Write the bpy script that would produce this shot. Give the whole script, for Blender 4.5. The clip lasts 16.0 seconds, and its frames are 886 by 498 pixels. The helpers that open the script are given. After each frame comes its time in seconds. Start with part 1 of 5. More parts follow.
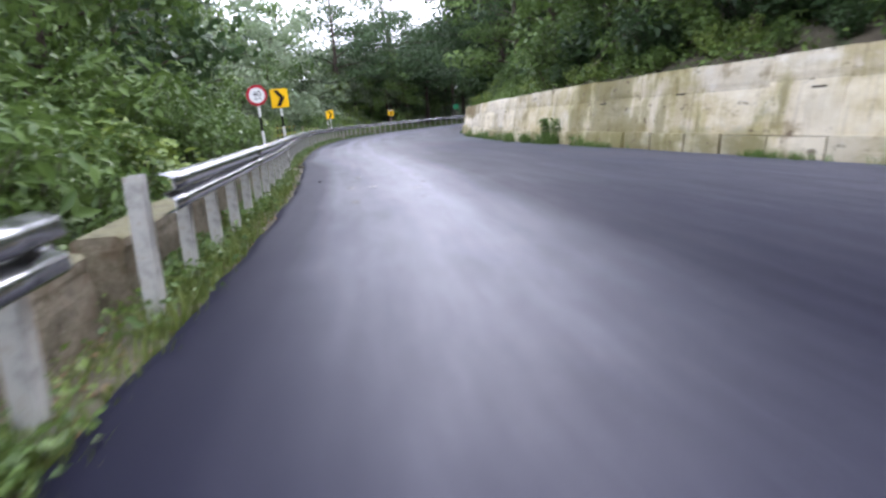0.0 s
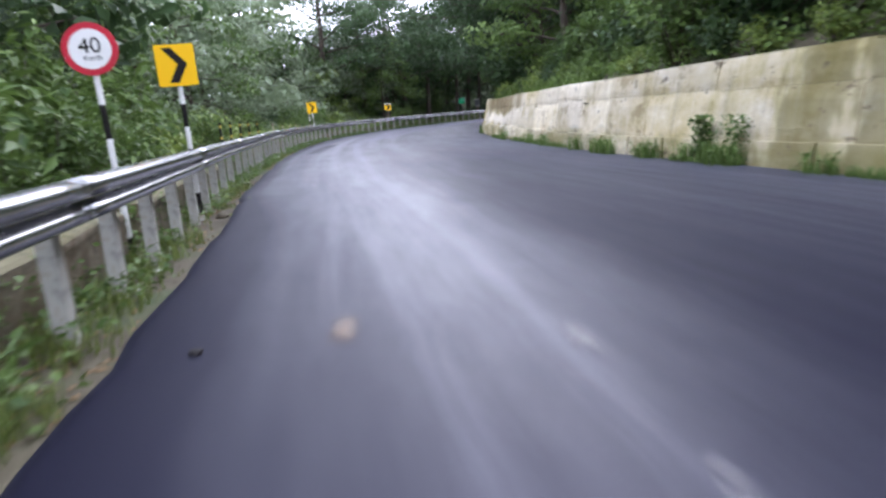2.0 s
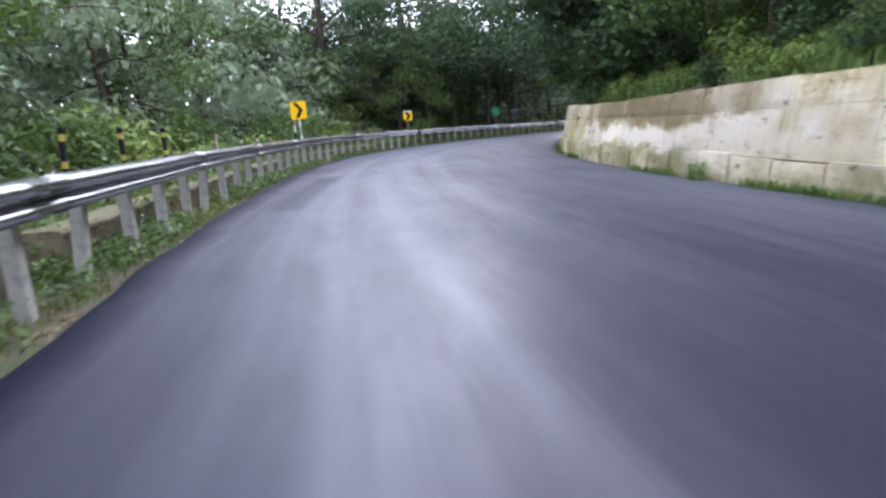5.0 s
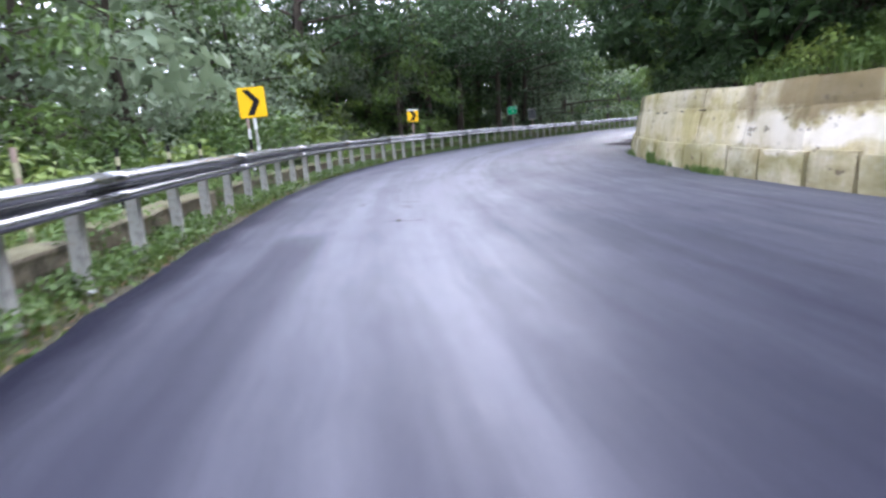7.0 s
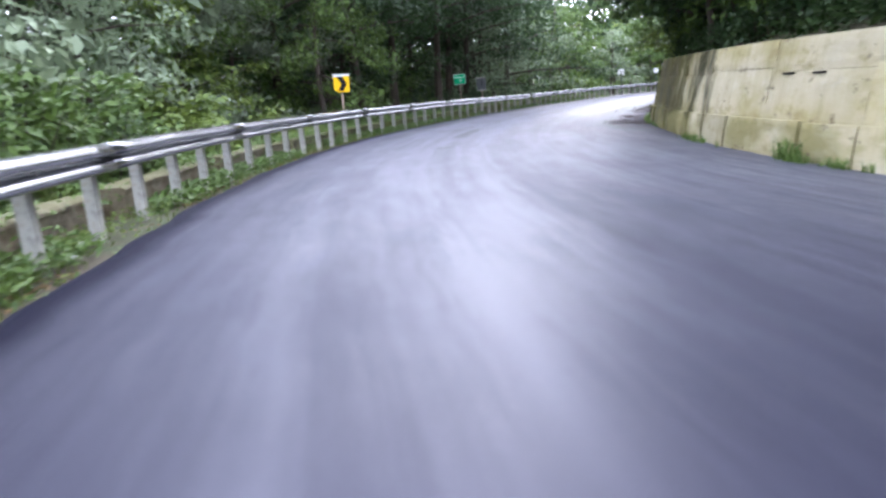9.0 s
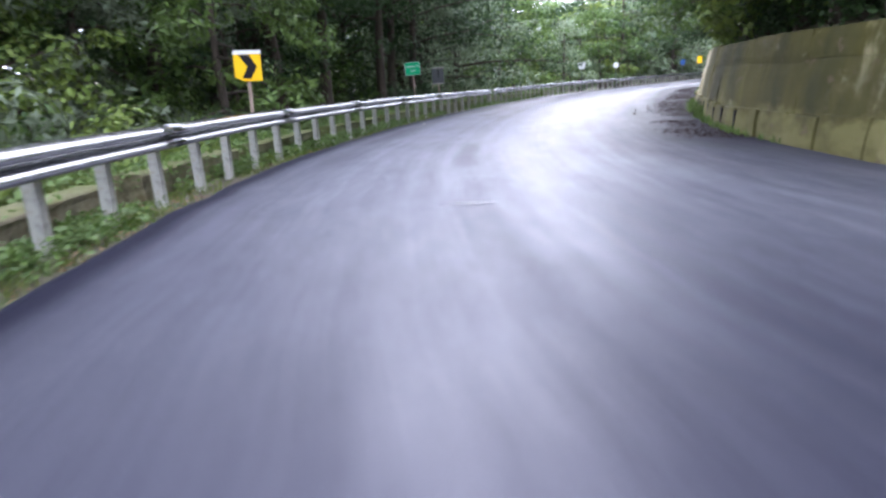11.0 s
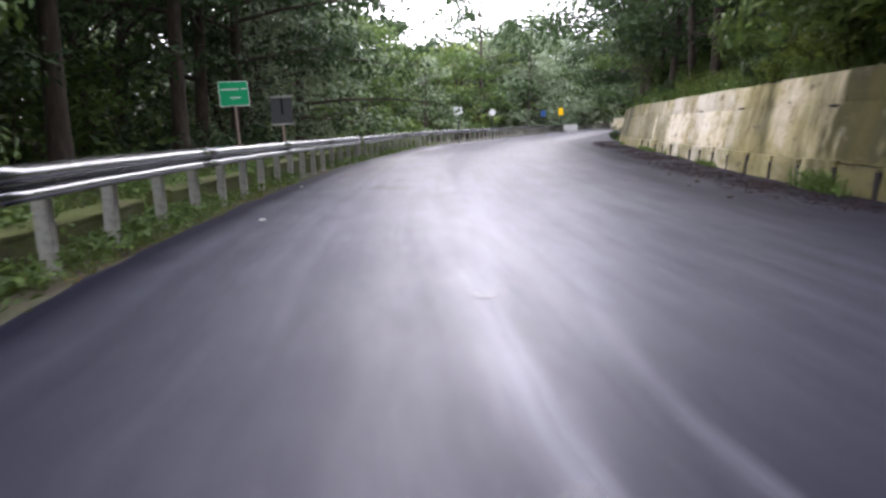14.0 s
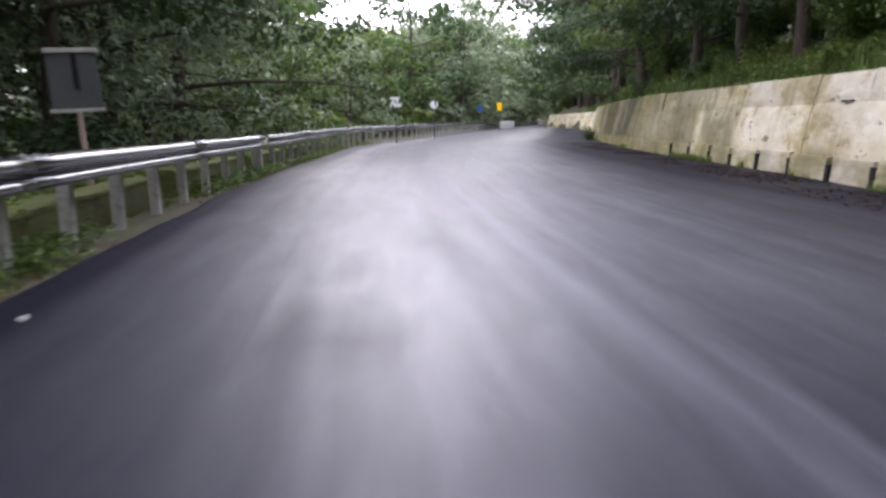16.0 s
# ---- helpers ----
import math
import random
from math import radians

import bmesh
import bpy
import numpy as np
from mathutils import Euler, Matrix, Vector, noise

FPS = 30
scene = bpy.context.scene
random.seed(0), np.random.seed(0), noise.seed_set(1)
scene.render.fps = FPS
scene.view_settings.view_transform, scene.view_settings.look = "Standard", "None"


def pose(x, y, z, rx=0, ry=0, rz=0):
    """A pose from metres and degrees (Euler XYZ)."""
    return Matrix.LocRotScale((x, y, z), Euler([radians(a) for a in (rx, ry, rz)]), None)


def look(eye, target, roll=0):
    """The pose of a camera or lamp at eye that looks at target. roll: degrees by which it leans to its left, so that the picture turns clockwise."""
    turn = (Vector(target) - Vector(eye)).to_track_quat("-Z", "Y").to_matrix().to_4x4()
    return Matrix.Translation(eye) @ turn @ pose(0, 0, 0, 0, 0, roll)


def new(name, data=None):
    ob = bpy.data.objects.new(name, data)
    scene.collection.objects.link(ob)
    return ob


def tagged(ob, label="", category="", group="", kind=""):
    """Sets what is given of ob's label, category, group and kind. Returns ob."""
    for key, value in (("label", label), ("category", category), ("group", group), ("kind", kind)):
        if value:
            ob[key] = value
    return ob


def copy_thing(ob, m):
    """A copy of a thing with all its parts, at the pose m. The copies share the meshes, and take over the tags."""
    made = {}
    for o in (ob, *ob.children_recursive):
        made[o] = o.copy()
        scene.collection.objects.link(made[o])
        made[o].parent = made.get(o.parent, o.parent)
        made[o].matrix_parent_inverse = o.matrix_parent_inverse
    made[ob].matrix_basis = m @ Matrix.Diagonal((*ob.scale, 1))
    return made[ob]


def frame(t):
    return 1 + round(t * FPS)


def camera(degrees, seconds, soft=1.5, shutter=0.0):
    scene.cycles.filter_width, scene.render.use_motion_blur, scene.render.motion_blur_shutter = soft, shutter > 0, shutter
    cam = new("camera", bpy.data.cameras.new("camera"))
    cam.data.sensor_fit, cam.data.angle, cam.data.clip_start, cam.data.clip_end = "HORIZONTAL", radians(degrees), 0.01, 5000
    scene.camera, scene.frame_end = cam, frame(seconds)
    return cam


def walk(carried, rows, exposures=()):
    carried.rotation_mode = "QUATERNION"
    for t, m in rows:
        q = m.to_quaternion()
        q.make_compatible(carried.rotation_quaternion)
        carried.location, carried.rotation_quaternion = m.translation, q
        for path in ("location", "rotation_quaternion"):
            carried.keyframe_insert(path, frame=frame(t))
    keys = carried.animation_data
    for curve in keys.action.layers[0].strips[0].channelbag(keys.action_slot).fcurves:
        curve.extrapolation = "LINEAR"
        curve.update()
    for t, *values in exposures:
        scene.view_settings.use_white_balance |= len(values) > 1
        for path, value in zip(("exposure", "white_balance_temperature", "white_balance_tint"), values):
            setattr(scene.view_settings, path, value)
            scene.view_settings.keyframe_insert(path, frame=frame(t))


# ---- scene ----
cam = camera(67.4, 16.0, 2.6, 0.45)
PATH = [
    (0, (1.938, -1.639, 1.117), (1.823, 0.318, 0.72), -4.9),
    (0.5, (1.538, 0.788, 1.109), (1.424, 2.744, 0.709), -4.8),
    (1, (1.131, 3.209, 1.107), (1.016, 5.166, 0.709), -5.3),
    (1.5, (0.729, 5.643, 1.107), (0.625, 7.6, 0.706), -5.3),
    (2, (0.313, 8.088, 1.119), (0.227, 10.044, 0.709), -4.4),
    (2.5, (-0.093, 10.45, 1.092), (-0.174, 12.405, 0.675), -4.1),
    (3, (-0.483, 12.719, 1.089), (-0.563, 14.673, 0.671), -4.1),
    (3.5, (-0.902, 14.921, 1.079), (-0.983, 16.876, 0.662), -3.9),
    (4, (-1.36, 17.078, 1.071), (-1.438, 19.039, 0.685), -3.5),
    (6.5, (-3.375, 27.517, 1.013), (-3.446, 29.483, 0.652), -2.9),
    (7, (-3.691, 29.588, 1.011), (-3.73, 31.555, 0.653), -4.0),
    (7.5, (-3.981, 31.628, 1.013), (-3.939, 33.589, 0.622), -4.6),
    (8, (-4.243, 33.651, 1.026), (-4.137, 35.603, 0.604), -3.9),
    (8.5, (-4.469, 35.644, 1.039), (-4.315, 37.588, 0.598), -3.7),
    (9, (-4.579, 37.622, 1.045), (-4.38, 39.561, 0.596), -4.2),
    (11.5, (-4.571, 47.473, 1.076), (-4.055, 49.346, 0.602), -2.8),
    (12, (-4.322, 49.489, 1.085), (-3.664, 51.338, 0.701), -2.4),
    (12.5, (-3.918, 51.459, 1.077), (-3.109, 53.254, 0.725), -1.8),
    (13, (-3.401, 53.423, 1.058), (-2.538, 55.193, 0.71), -1.3),
    (13.5, (-2.847, 55.383, 1.033), (-1.963, 57.144, 0.685), -1.4),
    (14, (-2.249, 57.339, 1.001), (-1.353, 59.09, 0.64), -1.7),
    (14.5, (-1.569, 59.287, 0.989), (-0.656, 61.028, 0.622), -2.6),
    (15, (-0.821, 61.223, 0.992), (0.137, 62.939, 0.619), -3.3),
    (15.5, (-0.063, 63.15, 0.997), (0.962, 64.827, 0.623), -2.8),
    (16, (0.883, 65.059, 1.0), (1.988, 66.682, 0.621), -1.0),
]
walk(cam, [(t, look(eye, target, roll)) for t, eye, target, roll in PATH],
     [(0, 1.73, 5950, 19), (3, 1.73, 5800, 19), (4, 1.68, 5800, 19), (7.2, 2.13, 5750, 19), (9, 2.34, 5750, 19), (11.5, 2.28, 5800, 19), (12.1, 1.97, 6000, 20), (13, 1.8, 6300, 20), (14, 1.81, 6350, 21), (15, 1.76, 6380, 21), (16, 1.62, 6350, 21)])

# ---- world and light: bright overcast sky over a wooded mountain road ----
SUN_EL, SUN_ROT = radians(33), radians(15)
world = bpy.data.worlds.new("overcast_sky")
scene.world = world
world.use_nodes = True
wn, wl = world.node_tree.nodes, world.node_tree.links
wn.clear()
sky = wn.new("ShaderNodeTexSky")
sky.sky_type, sky.sun_disc = "NISHITA", False
sky.sun_elevation, sky.sun_rotation = SUN_EL, SUN_ROT
sky.air_density, sky.dust_density, sky.ozone_density = 1.0, 6.0, 1.0
soften = wn.new("ShaderNodeHueSaturation")
soften.inputs["Saturation"].default_value = 0.35
cloud = wn.new("ShaderNodeMixRGB")
cloud.inputs[0].default_value = 0.78
cloud.inputs[2].default_value = (10.5, 11.0, 12.0, 1)
back = wn.new("ShaderNodeBackground")
back.inputs["Strength"].default_value = 0.13
wout = wn.new("ShaderNodeOutputWorld")
wl.new(sky.outputs[0], soften.inputs["Color"])
wl.new(soften.outputs[0], cloud.inputs[1])
wl.new(cloud.outputs[0], back.inputs[0])
wl.new(back.outputs[0], wout.inputs[0])

sun = new("sun", bpy.data.lights.new("sun", "SUN"))
sun.data.energy, sun.data.angle, sun.data.color = 0.38, radians(52), (1.0, 0.96, 0.9)
sun.matrix_world = look((20 * math.sin(SUN_ROT), 20 * math.cos(SUN_ROT), 20 * math.tan(SUN_EL)), (0, 0, 0))

# ---- materials ----


class Mat:
    """A small helper round a node material with a Principled shader."""

    def __init__(self, name, rough=0.8, metal=0.0):
        self.m = bpy.data.materials.new(name)
        self.m.use_nodes = True
        self.n, self.l = self.m.node_tree.nodes, self.m.node_tree.links
        self.bsdf = self.n["Principled BSDF"]
        self.bsdf.inputs["Roughness"].default_value = rough
        self.bsdf.inputs["Metallic"].default_value = metal

    def coords(self, which="Object", scale=(1, 1, 1)):
        c = self.n.new("ShaderNodeTexCoord")
        mp = self.n.new("ShaderNodeMapping")
        mp.inputs["Scale"].default_value = scale
        self.l.new(c.outputs[which], mp.inputs["Vector"])
        return mp.outputs["Vector"]

    def noise(self, vec, scale, detail=4, rough=0.55):
        t = self.n.new("ShaderNodeTexNoise")
        t.inputs["Scale"].default_value = scale
        t.inputs["Detail"].default_value = detail
        t.inputs["Roughness"].default_value = rough
        if vec is not None:
            self.l.new(vec, t.inputs["Vector"])
        return t.outputs["Fac"]

    def ramp(self, fac, stops):
        r = self.n.new("ShaderNodeValToRGB")
        e = r.color_ramp.elements
        while len(e) < len(stops):
            e.new(0.5)
        for el, (p, c) in zip(e, stops):
            el.position = p
            el.color = (*c, 1) if len(c) == 3 else c
        self.l.new(fac, r.inputs["Fac"])
        return r.outputs["Color"]

    def grey(self, fac, lo, hi, a=0.0, b=1.0):
        r = self.n.new("ShaderNodeMapRange")
        for k, v in zip(("From Min", "From Max", "To Min", "To Max"), (lo, hi, a, b)):
            r.inputs[k].default_value = v
        self.l.new(fac, r.inputs["Value"])
        return r.outputs["Result"]

    def mix(self, fac, a, b, mode="MIX"):
        x = self.n.new("ShaderNodeMixRGB")
        x.blend_type = mode
        for sock, v in zip(x.inputs, (fac, a, b)):
            if isinstance(v, (int, float)):
                sock.default_value = v
            elif isinstance(v, tuple):
                sock.default_value = (*v, 1)
            else:
                self.l.new(v, sock)
        return x.outputs["Color"]

    def math(self, op, a, b):
        x = self.n.new("ShaderNodeMath")
        x.operation = op
        for sock, v in zip(x.inputs, (a, b)):
            if isinstance(v, (int, float)):
                sock.default_value = v
            else:
                self.l.new(v, sock)
        return x.outputs[0]

    def color(self, sock):
        if isinstance(sock, tuple):
            self.bsdf.inputs["Base Color"].default_value = (*sock, 1)
        else:
            self.l.new(sock, self.bsdf.inputs["Base Color"])
        return self

    def rough(self, sock):
        self.l.new(sock, self.bsdf.inputs["Roughness"])
        return self

    def bump(self, sock, strength=0.3, dist=0.01):
        b = self.n.new("ShaderNodeBump")
        b.inputs["Strength"].default_value = strength
        b.inputs["Distance"].default_value = dist
        self.l.new(sock, b.inputs["Height"])
        self.l.new(b.outputs["Normal"], self.bsdf.inputs["Normal"])
        return self

    def object_random(self):
        return self.n.new("ShaderNodeObjectInfo").outputs["Random"]

    def island_random(self):
        return self.n.new("ShaderNodeNewGeometry").outputs["Random Per Island"]


def asphalt_material():
    """Fresh asphalt with polished, dusty wheel streaks and sky glare painted in; UV is (across, along) in metres."""
    k = Mat("asphalt", 0.5)
    fine = k.noise(k.coords(), 140, 3, 0.7)
    grit = k.noise(k.coords(), 38, 3, 0.6)
    thin = k.noise(k.coords("UV", (5.5, 0.03, 1)), 1.0, 5, 0.6)
    streak = k.noise(k.coords("UV", (1.5, 0.03, 1)), 1.0, 4, 0.5)
    lane = k.noise(k.coords("UV", (0.35, 0.02, 1)), 1.0, 2, 0.5)
    patch = k.noise(k.coords("UV", (1.1, 0.22, 1)), 1.0, 6, 0.62)
    sep = k.n.new("ShaderNodeSeparateXYZ")
    k.l.new(k.coords("UV"), sep.inputs[0])
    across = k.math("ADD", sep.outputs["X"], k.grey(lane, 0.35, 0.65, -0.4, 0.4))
    # bright lane laid where sky glare shows from the camera
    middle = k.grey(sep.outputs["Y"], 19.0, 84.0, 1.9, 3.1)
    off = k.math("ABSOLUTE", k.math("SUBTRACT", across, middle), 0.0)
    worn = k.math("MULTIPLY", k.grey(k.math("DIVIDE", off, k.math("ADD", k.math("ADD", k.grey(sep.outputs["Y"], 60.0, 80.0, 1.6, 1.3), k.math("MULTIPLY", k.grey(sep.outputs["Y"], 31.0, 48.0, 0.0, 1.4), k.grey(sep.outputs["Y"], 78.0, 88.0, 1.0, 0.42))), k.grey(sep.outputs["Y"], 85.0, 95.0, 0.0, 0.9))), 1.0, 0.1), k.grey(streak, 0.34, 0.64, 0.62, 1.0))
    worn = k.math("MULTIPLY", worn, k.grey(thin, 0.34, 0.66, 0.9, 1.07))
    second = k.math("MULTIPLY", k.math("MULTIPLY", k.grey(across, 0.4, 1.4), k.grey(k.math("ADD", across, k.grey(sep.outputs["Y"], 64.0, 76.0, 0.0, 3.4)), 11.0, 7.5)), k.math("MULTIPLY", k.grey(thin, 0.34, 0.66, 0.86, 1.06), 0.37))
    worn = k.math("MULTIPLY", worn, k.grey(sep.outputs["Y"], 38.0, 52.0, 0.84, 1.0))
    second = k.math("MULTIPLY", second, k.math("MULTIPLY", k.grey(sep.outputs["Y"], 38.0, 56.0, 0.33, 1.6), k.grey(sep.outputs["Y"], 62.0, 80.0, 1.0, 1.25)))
    polish_glare = k.math("MULTIPLY", k.math("MAXIMUM", worn, second), k.math("MULTIPLY", k.grey(patch, 0.35, 0.65, 0.82, 1.12), k.grey(k.noise(k.coords("UV", (2.6, 0.8, 1)), 1.0, 5, 0.65), 0.35, 0.65, 0.88, 1.1)))
    # dark left edge strip, with the asphalt lip's shadow painted in
    polish_glare = k.math("MULTIPLY", polish_glare, k.grey(k.math("ADD", sep.outputs["X"], k.grey(patch, 0.3, 0.7, -0.1, 0.1)), 0.16, 0.42, 0.12, 1.0))
    att = k.n.new("ShaderNodeAttribute")
    att.attribute_name = "dust"
    dust = k.math("MULTIPLY", att.outputs["Fac"], k.grey(thin, 0.3, 0.7, 0.3, 0.95))
    damp = k.n.new("ShaderNodeAttribute")
    damp.attribute_name = "stain"
    polish_glare = k.math("MULTIPLY", polish_glare, k.math("SUBTRACT", 1.0, k.math("MULTIPLY", damp.outputs["Fac"], k.grey(patch, 0.3, 0.6, 0.25, 0.75))))
    # base colour lightened further along to put sky glare into it
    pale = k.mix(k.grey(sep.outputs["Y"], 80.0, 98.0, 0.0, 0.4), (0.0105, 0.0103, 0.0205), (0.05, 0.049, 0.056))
    base = k.mix(polish_glare, (0.0072, 0.0072, 0.0165), pale)
    # lighter base colour on the outer lane in this stretch
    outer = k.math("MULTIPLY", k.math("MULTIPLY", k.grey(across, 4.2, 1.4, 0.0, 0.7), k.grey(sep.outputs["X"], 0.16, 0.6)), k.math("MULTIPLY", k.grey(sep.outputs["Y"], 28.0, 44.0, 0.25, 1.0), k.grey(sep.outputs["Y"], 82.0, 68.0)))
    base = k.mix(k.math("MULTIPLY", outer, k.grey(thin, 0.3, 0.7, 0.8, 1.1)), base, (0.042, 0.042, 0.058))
    base = k.mix(dust, base, (0.072, 0.07, 0.088))
    base = k.mix(k.grey(fine, 0.35, 0.65, 0, 0.3), base, (0.011, 0.011, 0.017))
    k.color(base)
    k.rough(k.math("ADD", k.math("MULTIPLY", k.grey(polish_glare, 0, 0.9, 0.55, 0.4), k.math("SUBTRACT", k.grey(sep.outputs["Y"], 42.0, 54.0, 1.0, 1.2), k.grey(sep.outputs["Y"], 66.0, 98.0, 0.0, 0.33))), k.grey(patch, 0.35, 0.65, 0.03, -0.03)))
    # gloss and sheen weights rise along the road to imitate sky glare
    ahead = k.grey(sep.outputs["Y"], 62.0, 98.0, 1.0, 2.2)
    k.l.new(k.math("ADD", k.math("ADD", k.math("MULTIPLY", k.grey(polish_glare, 0, 0.9, 0.0, 0.3), ahead), 0.045), k.math("MULTIPLY", dust, 0.25)), k.bsdf.inputs["Specular IOR Level"])
    k.l.new(k.math("ADD", k.math("MULTIPLY", k.grey(polish_glare, 0, 0.9, 0.04, 1.0), k.grey(sep.outputs["Y"], 56.0, 84.0, 1.0, 1.5)), k.math("MULTIPLY", k.grey(across, 3.5, 6.5, 0.0, 0.28), k.grey(sep.outputs["Y"], 58.0, 46.0))), k.bsdf.inputs["Sheen Weight"])
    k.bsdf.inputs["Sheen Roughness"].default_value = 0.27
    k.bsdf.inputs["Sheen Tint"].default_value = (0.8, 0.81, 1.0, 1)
    k.bsdf.inputs["Specular Tint"].default_value = (0.78, 0.8, 1.0, 1)
    k.bump(k.math("ADD", fine, grit), 0.2, 0.004)
    return k.m


# algae film deepened for canopy shade (red), lime bloom (green) and a band scoured white under brown stain (blue) along
# the wall, as shares of 120 m
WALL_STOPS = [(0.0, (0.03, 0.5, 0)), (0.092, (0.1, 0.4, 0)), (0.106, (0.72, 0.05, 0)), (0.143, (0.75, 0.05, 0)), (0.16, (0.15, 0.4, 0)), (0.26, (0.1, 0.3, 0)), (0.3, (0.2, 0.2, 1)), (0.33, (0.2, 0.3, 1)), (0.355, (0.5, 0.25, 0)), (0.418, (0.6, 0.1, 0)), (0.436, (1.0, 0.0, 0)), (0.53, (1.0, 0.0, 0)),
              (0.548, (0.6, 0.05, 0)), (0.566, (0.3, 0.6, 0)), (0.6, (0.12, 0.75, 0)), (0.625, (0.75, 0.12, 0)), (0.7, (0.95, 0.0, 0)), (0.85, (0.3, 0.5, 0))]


def concrete_wall_material():
    """Old limewashed concrete: blotches, moss films with canopy shade painted in, a darker foot, rain runs and chipped
    spots; UV is (along, up) in metres.
    """
    k = Mat("stained_concrete", 0.9)
    grain = k.noise(k.coords(), 60, 5, 0.7)
    streak = k.noise(k.coords("UV", (0.75, 0.3, 1)), 1.0, 6, 0.6)
    patches = k.noise(k.coords("UV", (0.45, 0.8, 1)), 1.0, 6, 0.62)
    broad = k.noise(k.coords("UV", (0.16, 0.2, 1)), 1.0, 2, 0.5)
    run = k.noise(k.coords("UV", (3.2, 0.22, 1)), 1.0, 4, 0.6)
    blot = k.noise(k.coords("UV", (1.1, 1.6, 1)), 1.0, 7, 0.68)
    base = k.ramp(broad, [(0.36, (0.72, 0.64, 0.5)), (0.5, (0.66, 0.57, 0.38)), (0.64, (0.56, 0.46, 0.22))])
    base = k.mix(k.grey(patches, 0.5, 0.62, 0, 0.6), base, (0.42, 0.35, 0.17))
    base = k.mix(k.math("MULTIPLY", k.grey(run, 0.52, 0.64), k.grey(broad, 0.42, 0.56, 0.12, 0.42)), base, (0.27, 0.22, 0.12))
    base = k.mix(k.grey(blot, 0.55, 0.63, 0, 0.6), base, (0.24, 0.17, 0.09))
    base = k.mix(k.grey(blot, 0.44, 0.34, 0, 0.75), base, (0.82, 0.77, 0.66))
    drip = k.noise(k.coords("UV", (9.0, 0.5, 1)), 1.0, 4, 0.65)
    base = k.mix(k.math("MULTIPLY", k.grey(drip, 0.57, 0.64), k.grey(patches, 0.4, 0.6, 0.2, 0.6)), base, (0.2, 0.155, 0.085))
    base = k.mix(k.math("MULTIPLY", k.grey(drip, 0.42, 0.35), 0.35), base, (0.8, 0.76, 0.64))
    sep = k.n.new("ShaderNodeSeparateXYZ")
    k.l.new(k.coords(), sep.inputs[0])
    length = k.math("ADD", sep.outputs["Y"], k.grey(streak, 0.3, 0.7, -3.2, 3.2))
    sides = k.n.new("ShaderNodeSeparateXYZ")
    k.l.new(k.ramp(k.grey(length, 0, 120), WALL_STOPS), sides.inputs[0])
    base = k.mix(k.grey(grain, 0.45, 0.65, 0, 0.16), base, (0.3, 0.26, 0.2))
    # darkest algae colour also carries the shade of the trees above
    film_shade = k.math("MULTIPLY", sides.outputs["X"], k.math("MULTIPLY", k.grey(patches, 0.3, 0.5, 0.88, 1.05), k.grey(blot, 0.4, 0.3, 1.0, 0.8)))
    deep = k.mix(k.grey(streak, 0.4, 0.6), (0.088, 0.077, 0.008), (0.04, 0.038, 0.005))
    base = k.mix(film_shade, base, k.mix(k.grey(sides.outputs["X"], 0.5, 0.9), (0.36, 0.31, 0.09), deep))
    lime = k.math("MULTIPLY", sides.outputs["Y"], k.grey(k.math("ADD", k.math("MULTIPLY", patches, 0.5), k.math("MULTIPLY", blot, 0.5)), 0.56, 0.44, 0.0, 1.0))
    base = k.mix(lime, base, (0.84, 0.79, 0.68))
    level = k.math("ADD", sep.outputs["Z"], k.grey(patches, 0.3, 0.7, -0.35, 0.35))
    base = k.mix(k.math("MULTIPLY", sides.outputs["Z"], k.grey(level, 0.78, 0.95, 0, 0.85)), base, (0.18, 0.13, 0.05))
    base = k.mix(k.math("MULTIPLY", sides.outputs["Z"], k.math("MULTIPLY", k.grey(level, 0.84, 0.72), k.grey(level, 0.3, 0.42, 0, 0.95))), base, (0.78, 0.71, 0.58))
    # darker olive towards the foot, broken up by noise
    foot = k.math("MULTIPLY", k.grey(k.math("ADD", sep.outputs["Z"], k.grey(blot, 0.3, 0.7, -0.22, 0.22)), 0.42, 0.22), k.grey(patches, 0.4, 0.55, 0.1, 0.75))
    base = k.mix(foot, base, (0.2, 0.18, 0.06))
    chips = k.noise(k.coords("UV", (2.6, 4.2, 1)), 1.0, 5, 0.6)
    base = k.mix(k.grey(chips, 0.61, 0.66, 0, 0.75), base, (0.12, 0.085, 0.05))
    hs = k.n.new("ShaderNodeHueSaturation")
    k.l.new(k.grey(k.object_random(), 0, 1, 0.86, 1.12), hs.inputs["Value"])
    k.l.new(base, hs.inputs["Color"])
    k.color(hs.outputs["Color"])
    k.bump(k.math("ADD", k.math("ADD", grain, k.math("MULTIPLY", drip, 0.6)), k.math("MULTIPLY", chips, 1.2)), 0.8, 0.03)
    return k.m


